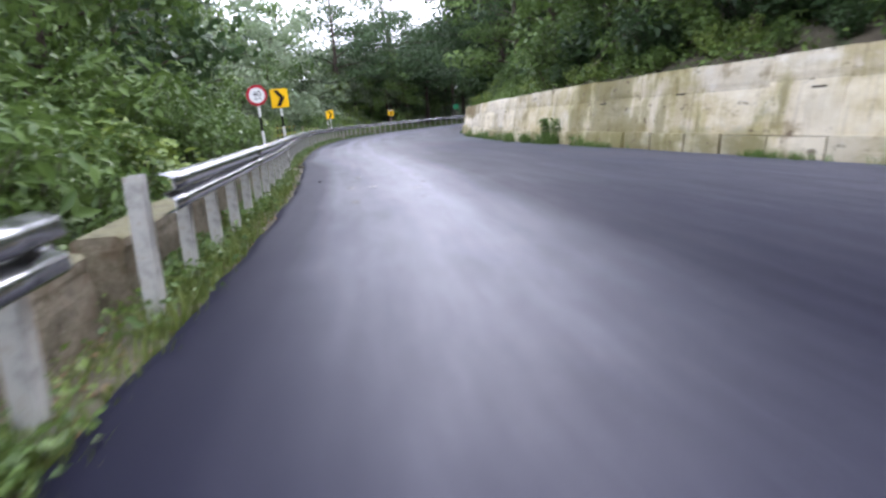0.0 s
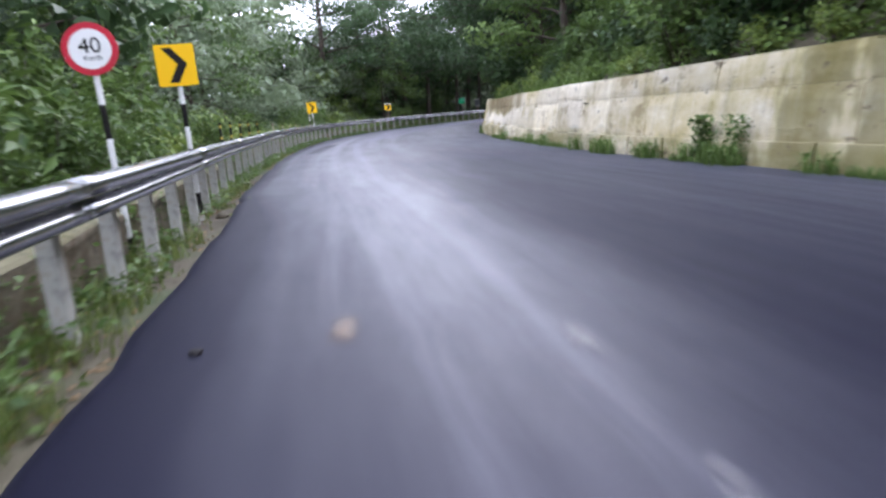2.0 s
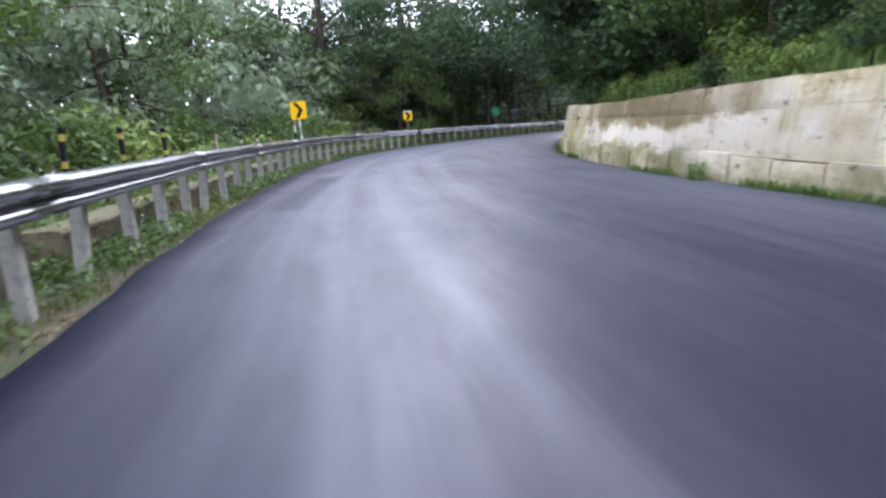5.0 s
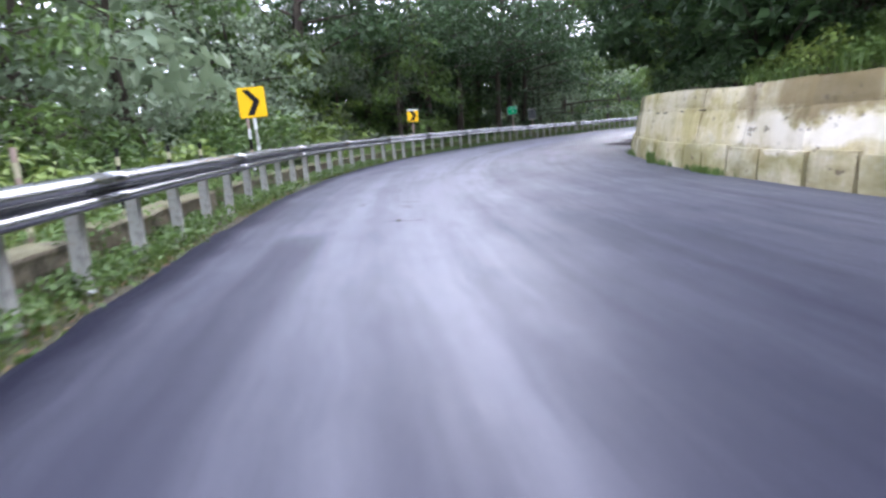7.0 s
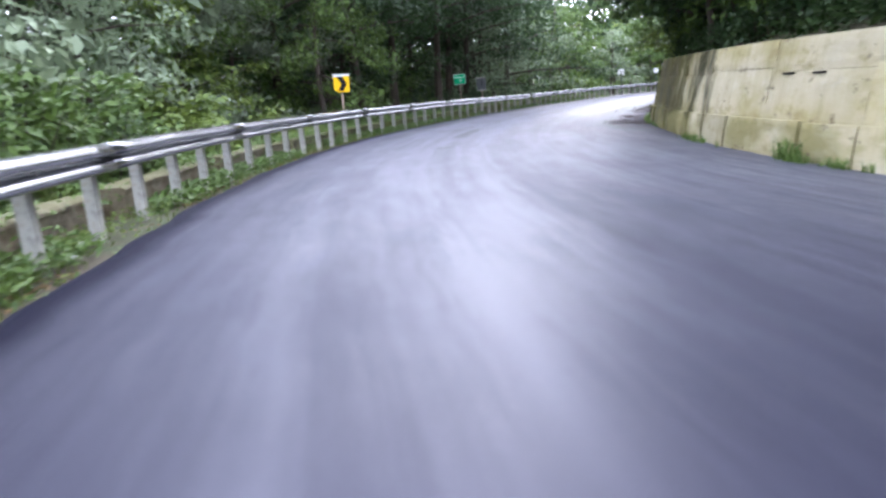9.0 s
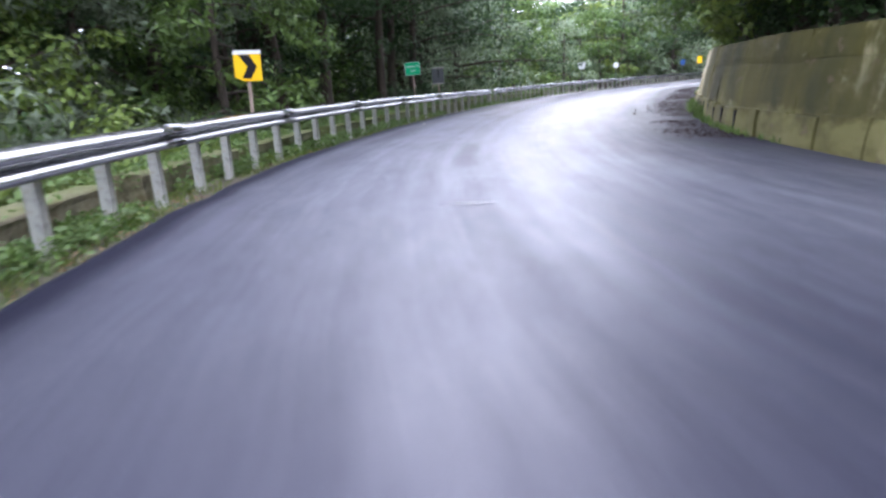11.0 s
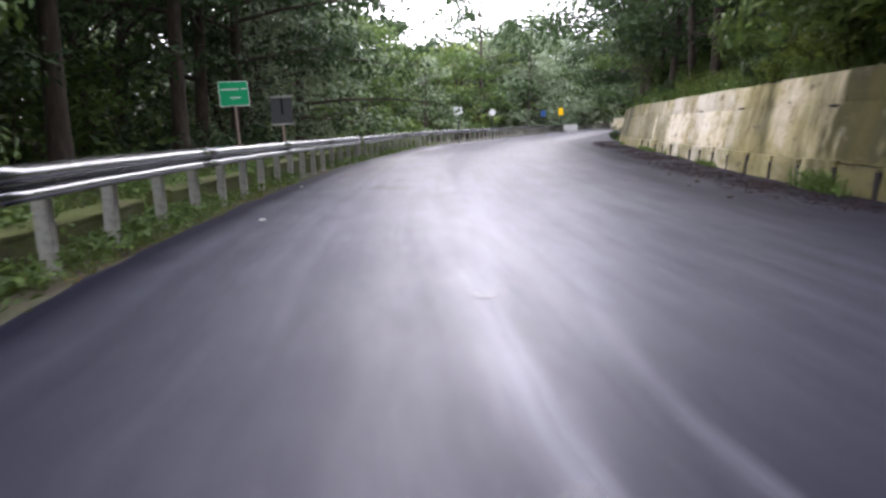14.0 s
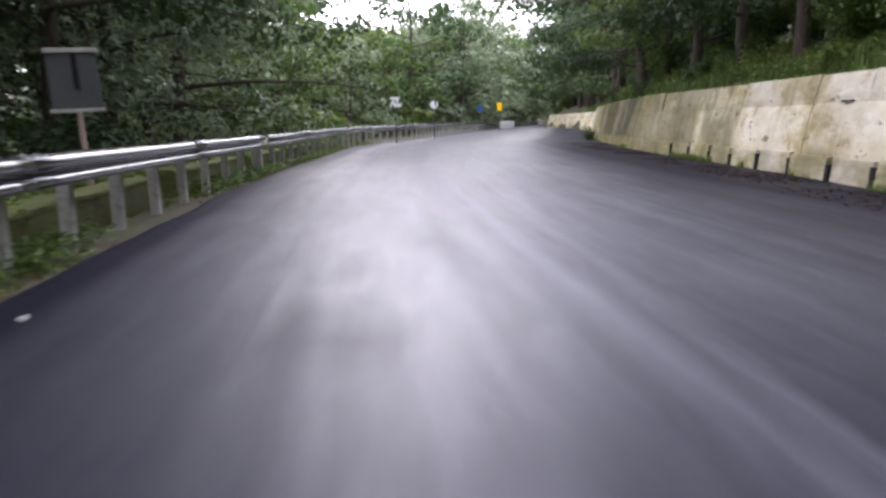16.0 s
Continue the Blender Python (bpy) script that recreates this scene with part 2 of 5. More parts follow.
def mossy_stone_material():
    k = Mat("mossy_parapet", 0.95)
    a = k.noise(k.coords(), 3.0, 6, 0.65)
    b = k.noise(k.coords(), 22, 4, 0.6)
    base = k.ramp(a, [(0.34, (0.06, 0.05, 0.03)), (0.48, (0.22, 0.18, 0.125)), (0.6, (0.13, 0.095, 0.055)), (0.72, (0.06, 0.045, 0.025))])
    up = k.n.new("ShaderNodeSeparateXYZ")
    geo = k.n.new("ShaderNodeNewGeometry")
    k.l.new(geo.outputs["Normal"], up.inputs[0])
    far = k.n.new("ShaderNodeSeparateXYZ")
    k.l.new(k.coords(), far.inputs[0])
    lush = k.math("MULTIPLY", k.math("MAXIMUM", k.grey(up.outputs["Z"], 0.2, 0.9), k.grey(far.outputs["Y"], 48, 62, 0, 0.9)), k.math("MULTIPLY", k.grey(a, 0.28, 0.46), k.grey(far.outputs["Y"], 42, 60, 0.45, 1.0)))
    base = k.mix(lush, base, (0.075, 0.092, 0.014))
    k.color(k.mix(k.grey(b, 0.45, 0.7, 0, 0.5), base, (0.06, 0.065, 0.02)))
    k.bump(k.math("ADD", a, b), 0.7, 0.03)
    return k.m


def steel_material():
    k = Mat("galvanised_steel", 0.3, 0.9)
    a = k.noise(k.coords(), 6, 4)
    b = k.noise(k.coords("Object", (1, 1, 12)), 3, 4)
    base = k.ramp(a, [(0.3, (0.2, 0.203, 0.21)), (0.7, (0.29, 0.293, 0.3))])
    k.color(k.mix(k.grey(b, 0.6, 0.78, 0, 0.6), base, (0.14, 0.115, 0.09)))
    k.rough(k.grey(a, 0.3, 0.7, 0.19, 0.26))
    return k.m


def post_material():
    k = Mat("weathered_post_steel", 0.75, 0.1)
    a = k.noise(k.coords(), 7, 5, 0.65)
    base = k.ramp(a, [(0.3, (0.24, 0.235, 0.21)), (0.52, (0.43, 0.42, 0.38)), (0.75, (0.28, 0.23, 0.16))])
    k.color(base).bump(a, 0.2, 0.005)
    return k.m


def soil_material():
    k = Mat("forest_soil", 0.95)
    a = k.noise(k.coords(), 0.8, 6, 0.65)
    b = k.noise(k.coords(), 14, 5, 0.65)
    base = k.ramp(a, [(0.35, (0.05, 0.036, 0.022)), (0.5, (0.07, 0.06, 0.032)), (0.62, (0.04, 0.06, 0.016))])
    k.color(k.mix(k.grey(b, 0.4, 0.7, 0, 0.6), base, (0.085, 0.07, 0.046)))
    k.bump(b, 0.8, 0.04)
    return k.m


def leaf_material(name, dark, light, shine=0.5, glow=0.24):
    """Two-sided leaves with some light shining through, each leaf and each plant a little different."""
    k = Mat(name, shine)
    isl, ob = k.island_random(), k.object_random()
    f = k.math("ADD", k.math("MULTIPLY", isl, 0.6), k.math("MULTIPLY", ob, 0.45))
    col = k.mix(f, dark, light)
    k.color(col)
    k.bsdf.inputs["Specular IOR Level"].default_value = 0.25
    tr = k.n.new("ShaderNodeBsdfTranslucent")
    k.l.new(k.mix(0.5, col, light), tr.inputs["Color"])
    mx = k.n.new("ShaderNodeMixShader")
    mx.inputs[0].default_value = glow
    k.l.new(k.bsdf.outputs[0], mx.inputs[1])
    k.l.new(tr.outputs[0], mx.inputs[2])
    k.l.new(mx.outputs[0], k.n["Material Output"].inputs["Surface"])
    return k.m


def bark_material():
    k = Mat("bark", 0.9)
    a = k.noise(k.coords("Object", (6, 6, 1.2)), 2.0, 6, 0.65)
    k.color(k.ramp(a, [(0.3, (0.03, 0.022, 0.016)), (0.55, (0.07, 0.052, 0.038)), (0.75, (0.13, 0.105, 0.08))]))
    k.bump(a, 0.8, 0.03)
    return k.m


def paint(name, rgb, rough=0.5, wear=(0.3, 0.28, 0.25), amount=0.25):
    k = Mat(name, rough)
    a = k.noise(k.coords(), 9, 5, 0.65)
    k.color(k.mix(k.grey(a, 0.55, 0.8, 0, amount), rgb, wear))
    k.bsdf.inputs["Specular IOR Level"].default_value = 0.2
    return k.m


ASPHALT, WALLMAT, PARAPET = asphalt_material(), concrete_wall_material(), mossy_stone_material()
STEEL, POSTMAT, SOIL, BARK = steel_material(), post_material(), soil_material(), bark_material()
# dark leaf colour, also used to paint in the shade of the wood
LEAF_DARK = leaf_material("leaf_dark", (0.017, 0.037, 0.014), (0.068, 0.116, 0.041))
LEAF_MID = leaf_material("leaf_mid", (0.032, 0.07, 0.017), (0.15, 0.225, 0.055))
# these two are lightened so that the leaf colour imitates distant haze
LEAF_PALE_HAZE = leaf_material("leaf_pale_haze", (0.12, 0.17, 0.095), (0.29, 0.355, 0.215), 0.5, 0.3)
LEAF_SOFT_HAZE = leaf_material("leaf_soft_haze", (0.11, 0.145, 0.09), (0.26, 0.305, 0.2), 0.6, 0.3)
LEAF_FRESH = leaf_material("leaf_fresh", (0.07, 0.12, 0.022), (0.24, 0.31, 0.07))
GRASSMAT = leaf_material("grass_blade", (0.045, 0.078, 0.015), (0.16, 0.195, 0.045), 0.5)
ROTLEAF = leaf_material("rotting_leaf", (0.018, 0.011, 0.012), (0.055, 0.033, 0.031), 0.7)
DRYLEAF = leaf_material("dry_leaf", (0.1, 0.05, 0.025), (0.3, 0.2, 0.1), 0.7)
YELLOW = paint("sign_yellow", (0.96, 0.56, 0.0), 0.6, (0.75, 0.36, 0.02), 0.15)
BLACK = paint("sign_black", (0.012, 0.01, 0.01), 0.7, (0.05, 0.035, 0.03))
WHITE = paint("sign_white", (0.78, 0.77, 0.75), 0.45, (0.55, 0.5, 0.45))
RED = paint("sign_red", (0.5, 0.02, 0.04), 0.45, (0.4, 0.1, 0.08))
GREEN = paint("sign_green", (0.0, 0.36, 0.14), 0.5, (0.03, 0.25, 0.12))
BLUE = paint("sign_blue", (0.03, 0.09, 0.26), 0.5)
GREY = paint("sign_grey", (0.075, 0.08, 0.08), 0.6, (0.05, 0.06, 0.045), 0.6)
BROWN_RED = paint("rusty_pole", (0.4, 0.3, 0.25), 0.7, (0.2, 0.08, 0.04), 0.8)


def worn_residue_material(name="pale_residue", rgb=(0.085, 0.085, 0.102), thin=0.4, gloss=1.0, full=0.85):
    """Pale residue worn through to the asphalt below, thinning out to its rim; UV is 0 to 1 both ways."""
    k = Mat(name, 0.38)
    k.color(rgb)
    k.bsdf.inputs["Specular IOR Level"].default_value, k.bsdf.inputs["IOR"].default_value = gloss, 1.6
    sep = k.n.new("ShaderNodeSeparateXYZ")
    k.l.new(k.coords("UV"), sep.inputs[0])
    cover = k.grey(k.noise(k.coords(), 9, 5, 0.65), thin, thin + 0.22, 0.0, full)
    for u in (sep.outputs["X"], sep.outputs["Y"]):
        cover = k.math("MULTIPLY", cover, k.math("MULTIPLY", k.math("MULTIPLY", u, k.math("SUBTRACT", 1.0, u)), 4.0))
    gone = k.n.new("ShaderNodeBsdfTransparent")
    mx = k.n.new("ShaderNodeMixShader")
    k.l.new(cover, mx.inputs[0])
    k.l.new(gone.outputs[0], mx.inputs[1])
    k.l.new(k.bsdf.outputs[0], mx.inputs[2])
    k.l.new(mx.outputs[0], k.n["Material Output"].inputs["Surface"])
    return k.m


PALE_DUST = worn_residue_material()
OCHRE_DUST = worn_residue_material("ochre_residue", (0.2, 0.12, 0.045), 0.3, 0.15, 0.48)


LITTERMAT = paint("litter_white", (0.45, 0.44, 0.42), 0.7)
STONE = paint("kerb_stone", (0.16, 0.14, 0.12), 0.9, (0.12, 0.1, 0.07), 0.8)

# ---- mesh helpers ----


def mesh_from(name, verts, faces, mat, smooth=False, uvs=None):
    me = bpy.data.meshes.new(name)
    me.from_pydata(verts, [], faces)
    me.materials.append(mat)
    if smooth:
        me.polygons.foreach_set("use_smooth", [True] * len(me.polygons))
    if uvs is not None:
        layer = me.uv_layers.new(name="UVMap")
        idx = np.empty(len(me.loops), dtype=np.int32)
        me.loops.foreach_get("vertex_index", idx)
        layer.data.foreach_set("uv", np.asarray(uvs, dtype=np.float32)[idx].ravel())
    me.update()
    return me


def child(name, me, parent, label="", m=None):
    ob = new(name, me)
    ob.parent = parent
    if m is not None:
        ob.matrix_basis = m
    if label:
        tagged(ob, label)
    return ob


def bm_mesh(name, bm, mat, smooth=False):
    me = bpy.data.meshes.new(name)
    bmesh.ops.recalc_face_normals(bm, faces=bm.faces)
    bm.to_mesh(me)
    bm.free()
    me.materials.append(mat)
    if smooth:
        me.polygons.foreach_set("use_smooth", [True] * len(me.polygons))
    return me


def part(name, bm, mat, parent, label="", m=None):
    return child(name, bm_mesh(name, bm, mat), parent, label, m)


def box_bm(sx, sy, sz, bevel=0.0, at=(0, 0, 0)):
    bm = bmesh.new()
    bmesh.ops.create_cube(bm, size=1.0, matrix=Matrix.Translation(at) @ Matrix.Diagonal((sx, sy, sz, 1)))
    if bevel:
        bmesh.ops.bevel(bm, geom=list(bm.edges), offset=bevel, segments=2, affect="EDGES", profile=0.6)
    return bm


def prism_bm(outline, y0, y1):
    """A plate cut to an outline of (x, z), from y0 to y1."""
    bm = bmesh.new()
    f = bm.faces.new([bm.verts.new((x, y0, z)) for x, z in outline])
    r = bmesh.ops.extrude_face_region(bm, geom=[f])
    bmesh.ops.translate(bm, vec=(0, y1 - y0, 0), verts=[v for v in r["geom"] if isinstance(v, bmesh.types.BMVert)])
    return bm


def tube_bm(r, z0, z1, n=12, r2=None):
    bm = bmesh.new()
    bmesh.ops.create_cone(bm, cap_ends=True, segments=n, radius1=r, radius2=r if r2 is None else r2, depth=z1 - z0,
                          matrix=Matrix.Translation((0, 0, (z0 + z1) / 2)))
    return bm


class Line:
    """A smooth plan line through a few control points, read by its length in metres."""

    def __init__(self, pts, step=0.25):
        p = np.array([(2 * pts[0][0] - pts[1][0], 2 * pts[0][1] - pts[1][1]), *pts,
                      (2 * pts[-1][0] - pts[-2][0], 2 * pts[-1][1] - pts[-2][1])], dtype=float)
        out = []
        for i in range(1, len(p) - 2):
            a, b, c, d = p[i - 1], p[i], p[i + 1], p[i + 2]
            k = np.linalg.norm(c - b)
            ta = (c - a) * k / (np.linalg.norm(b - a) + k)
            tb = (d - b) * k / (np.linalg.norm(d - c) + k)
            n = max(2, int(k / step))
            u = np.linspace(0, 1, n, endpoint=False)[:, None]
            out.append((2 * u**3 - 3 * u**2 + 1) * b + (u**3 - 2 * u**2 + u) * ta + (-2 * u**3 + 3 * u**2) * c + (u**3 - u**2) * tb)
        out.append(p[-2][None])
        self.p = np.concatenate(out)
        seg = np.linalg.norm(np.diff(self.p, axis=0), axis=1)
        self.s = np.concatenate([[0], np.cumsum(seg)])
        self.length = self.s[-1]
        self.t = np.gradient(self.p, self.s, axis=0)
        self.t /= np.linalg.norm(self.t, axis=1)[:, None]

    def at(self, s, off=0.0):
        """The place s metres along, off metres to the right of the line."""
        x, y = np.interp(s, self.s, self.p[:, 0]), np.interp(s, self.s, self.p[:, 1])
        tx, ty = np.interp(s, self.s, self.t[:, 0]), np.interp(s, self.s, self.t[:, 1])
        return np.array((x + off * ty, y - off * tx))

    def yaw(self, s):
        """The angle in degrees by which an object whose +y points along the line is turned."""
        tx, ty = np.interp(s, self.s, self.t[:, 0]), np.interp(s, self.s, self.t[:, 1])
        return math.degrees(math.atan2(-tx, ty))

    def s_of_y(self, y):
        return float(np.interp(y, self.p[:, 1], self.s))

    def signed(self, xy):
        """Distance of points from the line, positive to its right, and the length along it."""
        out, ss = np.empty(len(xy)), np.empty(len(xy))
        q, t, sv = self.p[::2], self.t[::2], self.s[::2]
        for i in range(0, len(xy), 4000):
            d = xy[i:i + 4000, None, :] - q[None]
            j = (d**2).sum(2).argmin(1)
            v = d[np.arange(len(j)), j]
            side = v[:, 0] * t[j, 1] - v[:, 1] * t[j, 0]
            out[i:i + 4000] = np.sqrt((v**2).sum(1)) * np.where(side >= 0, 1, -1)
            ss[i:i + 4000] = sv[j]
        return out, ss


# the plan: the guardrail's posts on the outside of the bend, the retaining wall's foot on its inside
RAIL = Line([(3.2, -16), (1.55, -6), (-0.17, 2.5), (-2.06, 11.96), (-4.26, 21.4), (-6.11, 31.6), (-7.0, 41.1), (-6.8, 48), (-5.38, 55.6),
             (-2.4, 63.6), (1.39, 71.4), (5.66, 78.8), (14.5, 91.7), (23, 100), (60, 136.5), (95, 165)])
WALL = Line([(13.5, -14), (9.2, 2), (6.9, 9.6), (5.15, 15.6), (3.6, 21.4), (2.75, 26), (2.3, 30), (1.85, 34.6), (1.42, 40), (1.36, 44), (1.72, 48.5), (2.75, 53.2), (4.55, 58.3),
             (9.15, 66.2), (13.25, 72.1), (18.4, 79.7), (22.2, 84.4), (27, 89.6), (32, 94.2), (41, 102.8), (50.5, 114.5), (65, 133.5), (95, 161)])
WALL_END = WALL.s_of_y(131)
S0 = RAIL.s_of_y(2.5)


def wall_height(s):
    """Height of the retaining wall, which dips round the middle of the bend."""
    y = np.interp(s, WALL.s, WALL.p[:, 1])
    return np.interp(y, (5, 14, 21, 28, 34, 41, 45, 48, 53, 59, 64, 80, 92, 114), (1.63, 1.6, 1.52, 1.49, 1.42, 1.37, 1.47, 1.51, 1.55, 1.6, 1.67, 1.66, 1.5, 1.5))


def bank_drop(y, dl, dr):
    """How far the road lies below its outer edge: the bend is banked towards the wall."""
    u = np.clip(dl / np.maximum(dl - dr, 0.1), 0, 1)
    return np.interp(y, (4, 10, 18, 28, 35, 46, 58, 70, 82), (0.08, 0.05, 0.03, 0.07, 0.19, 0.23, 0.17, 0.08, 0.0)) * u**2


def fbm(x, y, f):
    return noise.fractal(Vector((x * f, y * f, 3.3)), 1.0, 2.0, 4)


# ---- ground: one sheet to the horizon ----


def axis(lo, hi, a, b):
    fine = np.arange(a, b, 0.5)
    mid_l, mid_r = np.arange(a - 40, a, 2.0), np.arange(b, b + 50, 2.0)
    far_l = a - 40 - np.geomspace(4, a - 40 - lo, 16)[::-1]
    far_r = b + 50 + np.geomspace(4, hi - b - 50, 16)
    return np.concatenate([far_l, mid_l, fine, mid_r, far_r])


def ground_height(xy):
    """Terrain: level under the road, falling gently outside the rail, climbing steeply above the wall."""
    dl = RAIL.signed(xy)[0]
    dr, sr = WALL.signed(xy)
    z = -0.05 - bank_drop(xy[:, 1], dl, dr)
    out = np.maximum(-dl, 0)
    left = -0.05 - 0.02 * out - 0.07 * np.clip(out - 2.0, 0, 14) + 0.10 * np.clip(out - 45, 0, 250)
    z = np.where(dl < 0.1, left, z)
    top = wall_height(sr) - 0.05
    top = np.where(sr > WALL_END, np.clip(1.6 - (sr - WALL_END) * 0.3, 0.15, 2), top)
    rise = np.clip((dr - 0.6) / 0.2, 0, 1) * (top + 0.05) - 0.05 + 0.38 * np.clip(dr - 0.7, 0, 9) + 0.45 * np.clip(dr - 9.7, 0, 60)
    z = np.where(dr > 0.3, rise, z)
    rough = np.array([fbm(x, y, 0.11) for x, y in xy])
    z += rough * (np.clip(out - 1.2, 0, 6) * 0.1 + np.clip(dr - 0.8, 0, 8) * 0.08)
    return z


gx, gy = axis(-700, 700, -13, 30), axis(-500, 900, -12, 92)
GX, GY = np.meshgrid(gx, gy)
gxy = np.stack([GX.ravel(), GY.ravel()], 1)
gz = ground_height(gxy)
nx, ny = len(gx), len(gy)
gf = [(j * nx + i, j * nx + i + 1, (j + 1) * nx + i + 1, (j + 1) * nx + i) for j in range(ny - 1) for i in range(nx - 1)]
ground = new("ground", mesh_from("ground", np.column_stack([gxy, gz]).tolist(), gf, SOIL, True))
tagged(ground, "brown forest soil and leaf litter sloping beside the road", "ground", kind="structure")


def ground_z(x, y):
    return float(ground_height(np.array([[x, y]]))[0])


# ---- road ----


# pale dusty tyre lines on the asphalt: width and course
TYRE_LINES = [
    (0.42, [(3.3, 66.8), (0.5, 62.3), (-1.2, 58.4), (-2.0, 56.2), (-2.5, 54.5), (-2.85, 52.9), (-3.0, 51.6)]),
    (0.31, [(1.0, 61.5), (-0.42, 59.1), (-1.14, 57.0), (-1.72, 55.4)]),
    (0.28, [(-2.4, 54.98), (-1.7, 55.19)]),
    (0.59, [(6.0, 72.0), (4.5, 69.2), (2.1, 64.7), (-0.1, 60.9), (-0.65, 59.85), (-1.3, 58.2)]),
    (0.42, [(8.5, 75.2), (6.7, 72.2), (3.6, 66.9), (1.7, 63.8), (0.5, 61.6)]),
    (0.35, [(-3.3, 27.5), (-2.1, 21.4), (-1.7, 19.5), (-0.9, 15.5)]),
    (0.31, [(-3.3, 26.5), (-2.4, 21.5), (-2.0, 19.5), (-1.3, 16.0), (-0.5, 11.5)]),
    (0.36, [(-2.57, 26.5), (-0.88, 19.1), (0.14, 14.4), (0.63, 11.4), (1.1, 9.0)]),
    (0.34, [(-2.7, 23.9), (-1.4, 17.5), (-0.1, 11.9), (0.58, 8.9), (1.0, 7.0), (1.6, 4.0)]),
    (0.56, [(-5.0, 40.0), (-4.9, 36.2), (-4.65, 32.9), (-4.4, 31.0), (-4.1, 29.0)]),
    (0.49, [(-3.9, 44.0), (-3.95, 38.0), (-3.7, 34.0), (-3.1, 29.5)]),
]


# dark worn or damp patches on the asphalt: width and course
DARK_LINES = [
    (0.3, [(-5.25, 36.6), (-5.13, 35.15), (-4.91, 32.43), (-4.81, 31.1), (-4.62, 29.9)]),
    (0.26, [(1.7, 67.5), (1.95, 67.82), (2.22, 68.17), (2.5, 68.5)]),
    (0.13, [(2.6, 68.7), (2.86, 69.09), (3.3, 69.78)]),
    (0.07, [(1.75, 68.1), (1.91, 67.95), (2.46, 67.48), (2.95, 66.99), (3.1, 66.85)]),
    (0.2, [(-1.15, 57.9), (-1.6, 56.4), (-2.0, 55.2), (-2.25, 54.1)]),
]


def build_road():
    ss = np.arange(0, RAIL.length - 2, 0.5)
    nu = 110
    verts, uvs, faces = [], [], []
    # the right border runs along the wall's foot
    wd = WALL.signed(np.array([RAIL.at(s, 0.3) for s in ss]))[0]
    for k, s in enumerate(ss):
        ragged = float(np.interp(s - S0, (-6, -2, 1, 4, 9), (0.1, 0.1, 0.22, 0.34, 0.36))) + 0.06 * fbm(s, 0, 0.9) + 0.04 * fbm(s, 9, 3.0)
        a = RAIL.at(s, ragged)
        width = max(6.0, -wd[k] + 0.25)
        b = RAIL.at(s, 0.3 + width)
        row = [(*RAIL.at(s, ragged - 0.035), -0.045)]
        row += [(*(a + (b - a) * (i / (nu - 1))), 0.012 + 0.005 * fbm(s * 0.7, i, 0.5) - (0.012 if i == 0 else 0)) for i in range(nu)]
        verts += row
        uvs += [(0.0, s)] + [(width * i / (nu - 1), s) for i in range(nu)]
    n = nu + 1
    faces = [(j * n + i, j * n + i + 1, (j + 1) * n + i + 1, (j + 1) * n + i) for j in range(len(ss) - 1) for i in range(nu)]
    flat = np.array(verts)
    flat[:, 2] -= bank_drop(flat[:, 1], RAIL.signed(flat[:, :2])[0], WALL.signed(flat[:, :2])[0])
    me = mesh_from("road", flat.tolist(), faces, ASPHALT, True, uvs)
    xy, dust = np.array(verts)[:, :2], np.zeros(len(verts))
    for width, pts in TYRE_LINES:
        ln = Line(pts, 0.05)
        close = np.where((xy[:, 1] > min(p[1] for p in pts) - 1) & (xy[:, 1] < max(p[1] for p in pts) + 1))[0]
        d, along = ln.signed(xy[close])
        ends = np.clip(np.minimum(along, ln.length - along) / 1.2, 0, 1)
        dust[close] = np.maximum(dust[close], np.clip(1 - (d / width / (0.3 if pts[0][1] < 50 else 0.22))**2, 0, 1) * ends * (0.3 if 35 < pts[0][1] < 50 else 0.45 if pts[0][1] < 50 else 1.5))
    stain = np.zeros(len(verts))
    for width, pts in DARK_LINES:
        ln = Line(pts, 0.05)
        close = np.where((xy[:, 1] > min(p[1] for p in pts) - 1) & (xy[:, 1] < max(p[1] for p in pts) + 1))[0]
        d, along = ln.signed(xy[close])
        ends = np.clip(np.minimum(along, ln.length - along) / 0.5, 0, 1)
        stain[close] = np.maximum(stain[close], np.clip(1.25 - (d / width)**2, 0, 1) * ends * (1.0 if pts[0][1] < 50 else 0.65))
    for name, values in (("dust", dust), ("stain", stain)):
        me.attributes.new(name, "FLOAT", "POINT").data.foreach_set("value", values.astype(np.float32))
    ob = new("road", me)
    return tagged(ob, "fresh dark grey asphalt road with pale wheel streaks", "road", kind="structure")


build_road()


def road_z(x, y):
    """Height of the asphalt, which is 12 mm over its base line."""
    q = np.array([[x, y]])
    return 0.012 - float(bank_drop(q[:, 1], RAIL.signed(q)[0], WALL.signed(q)[0])[0])

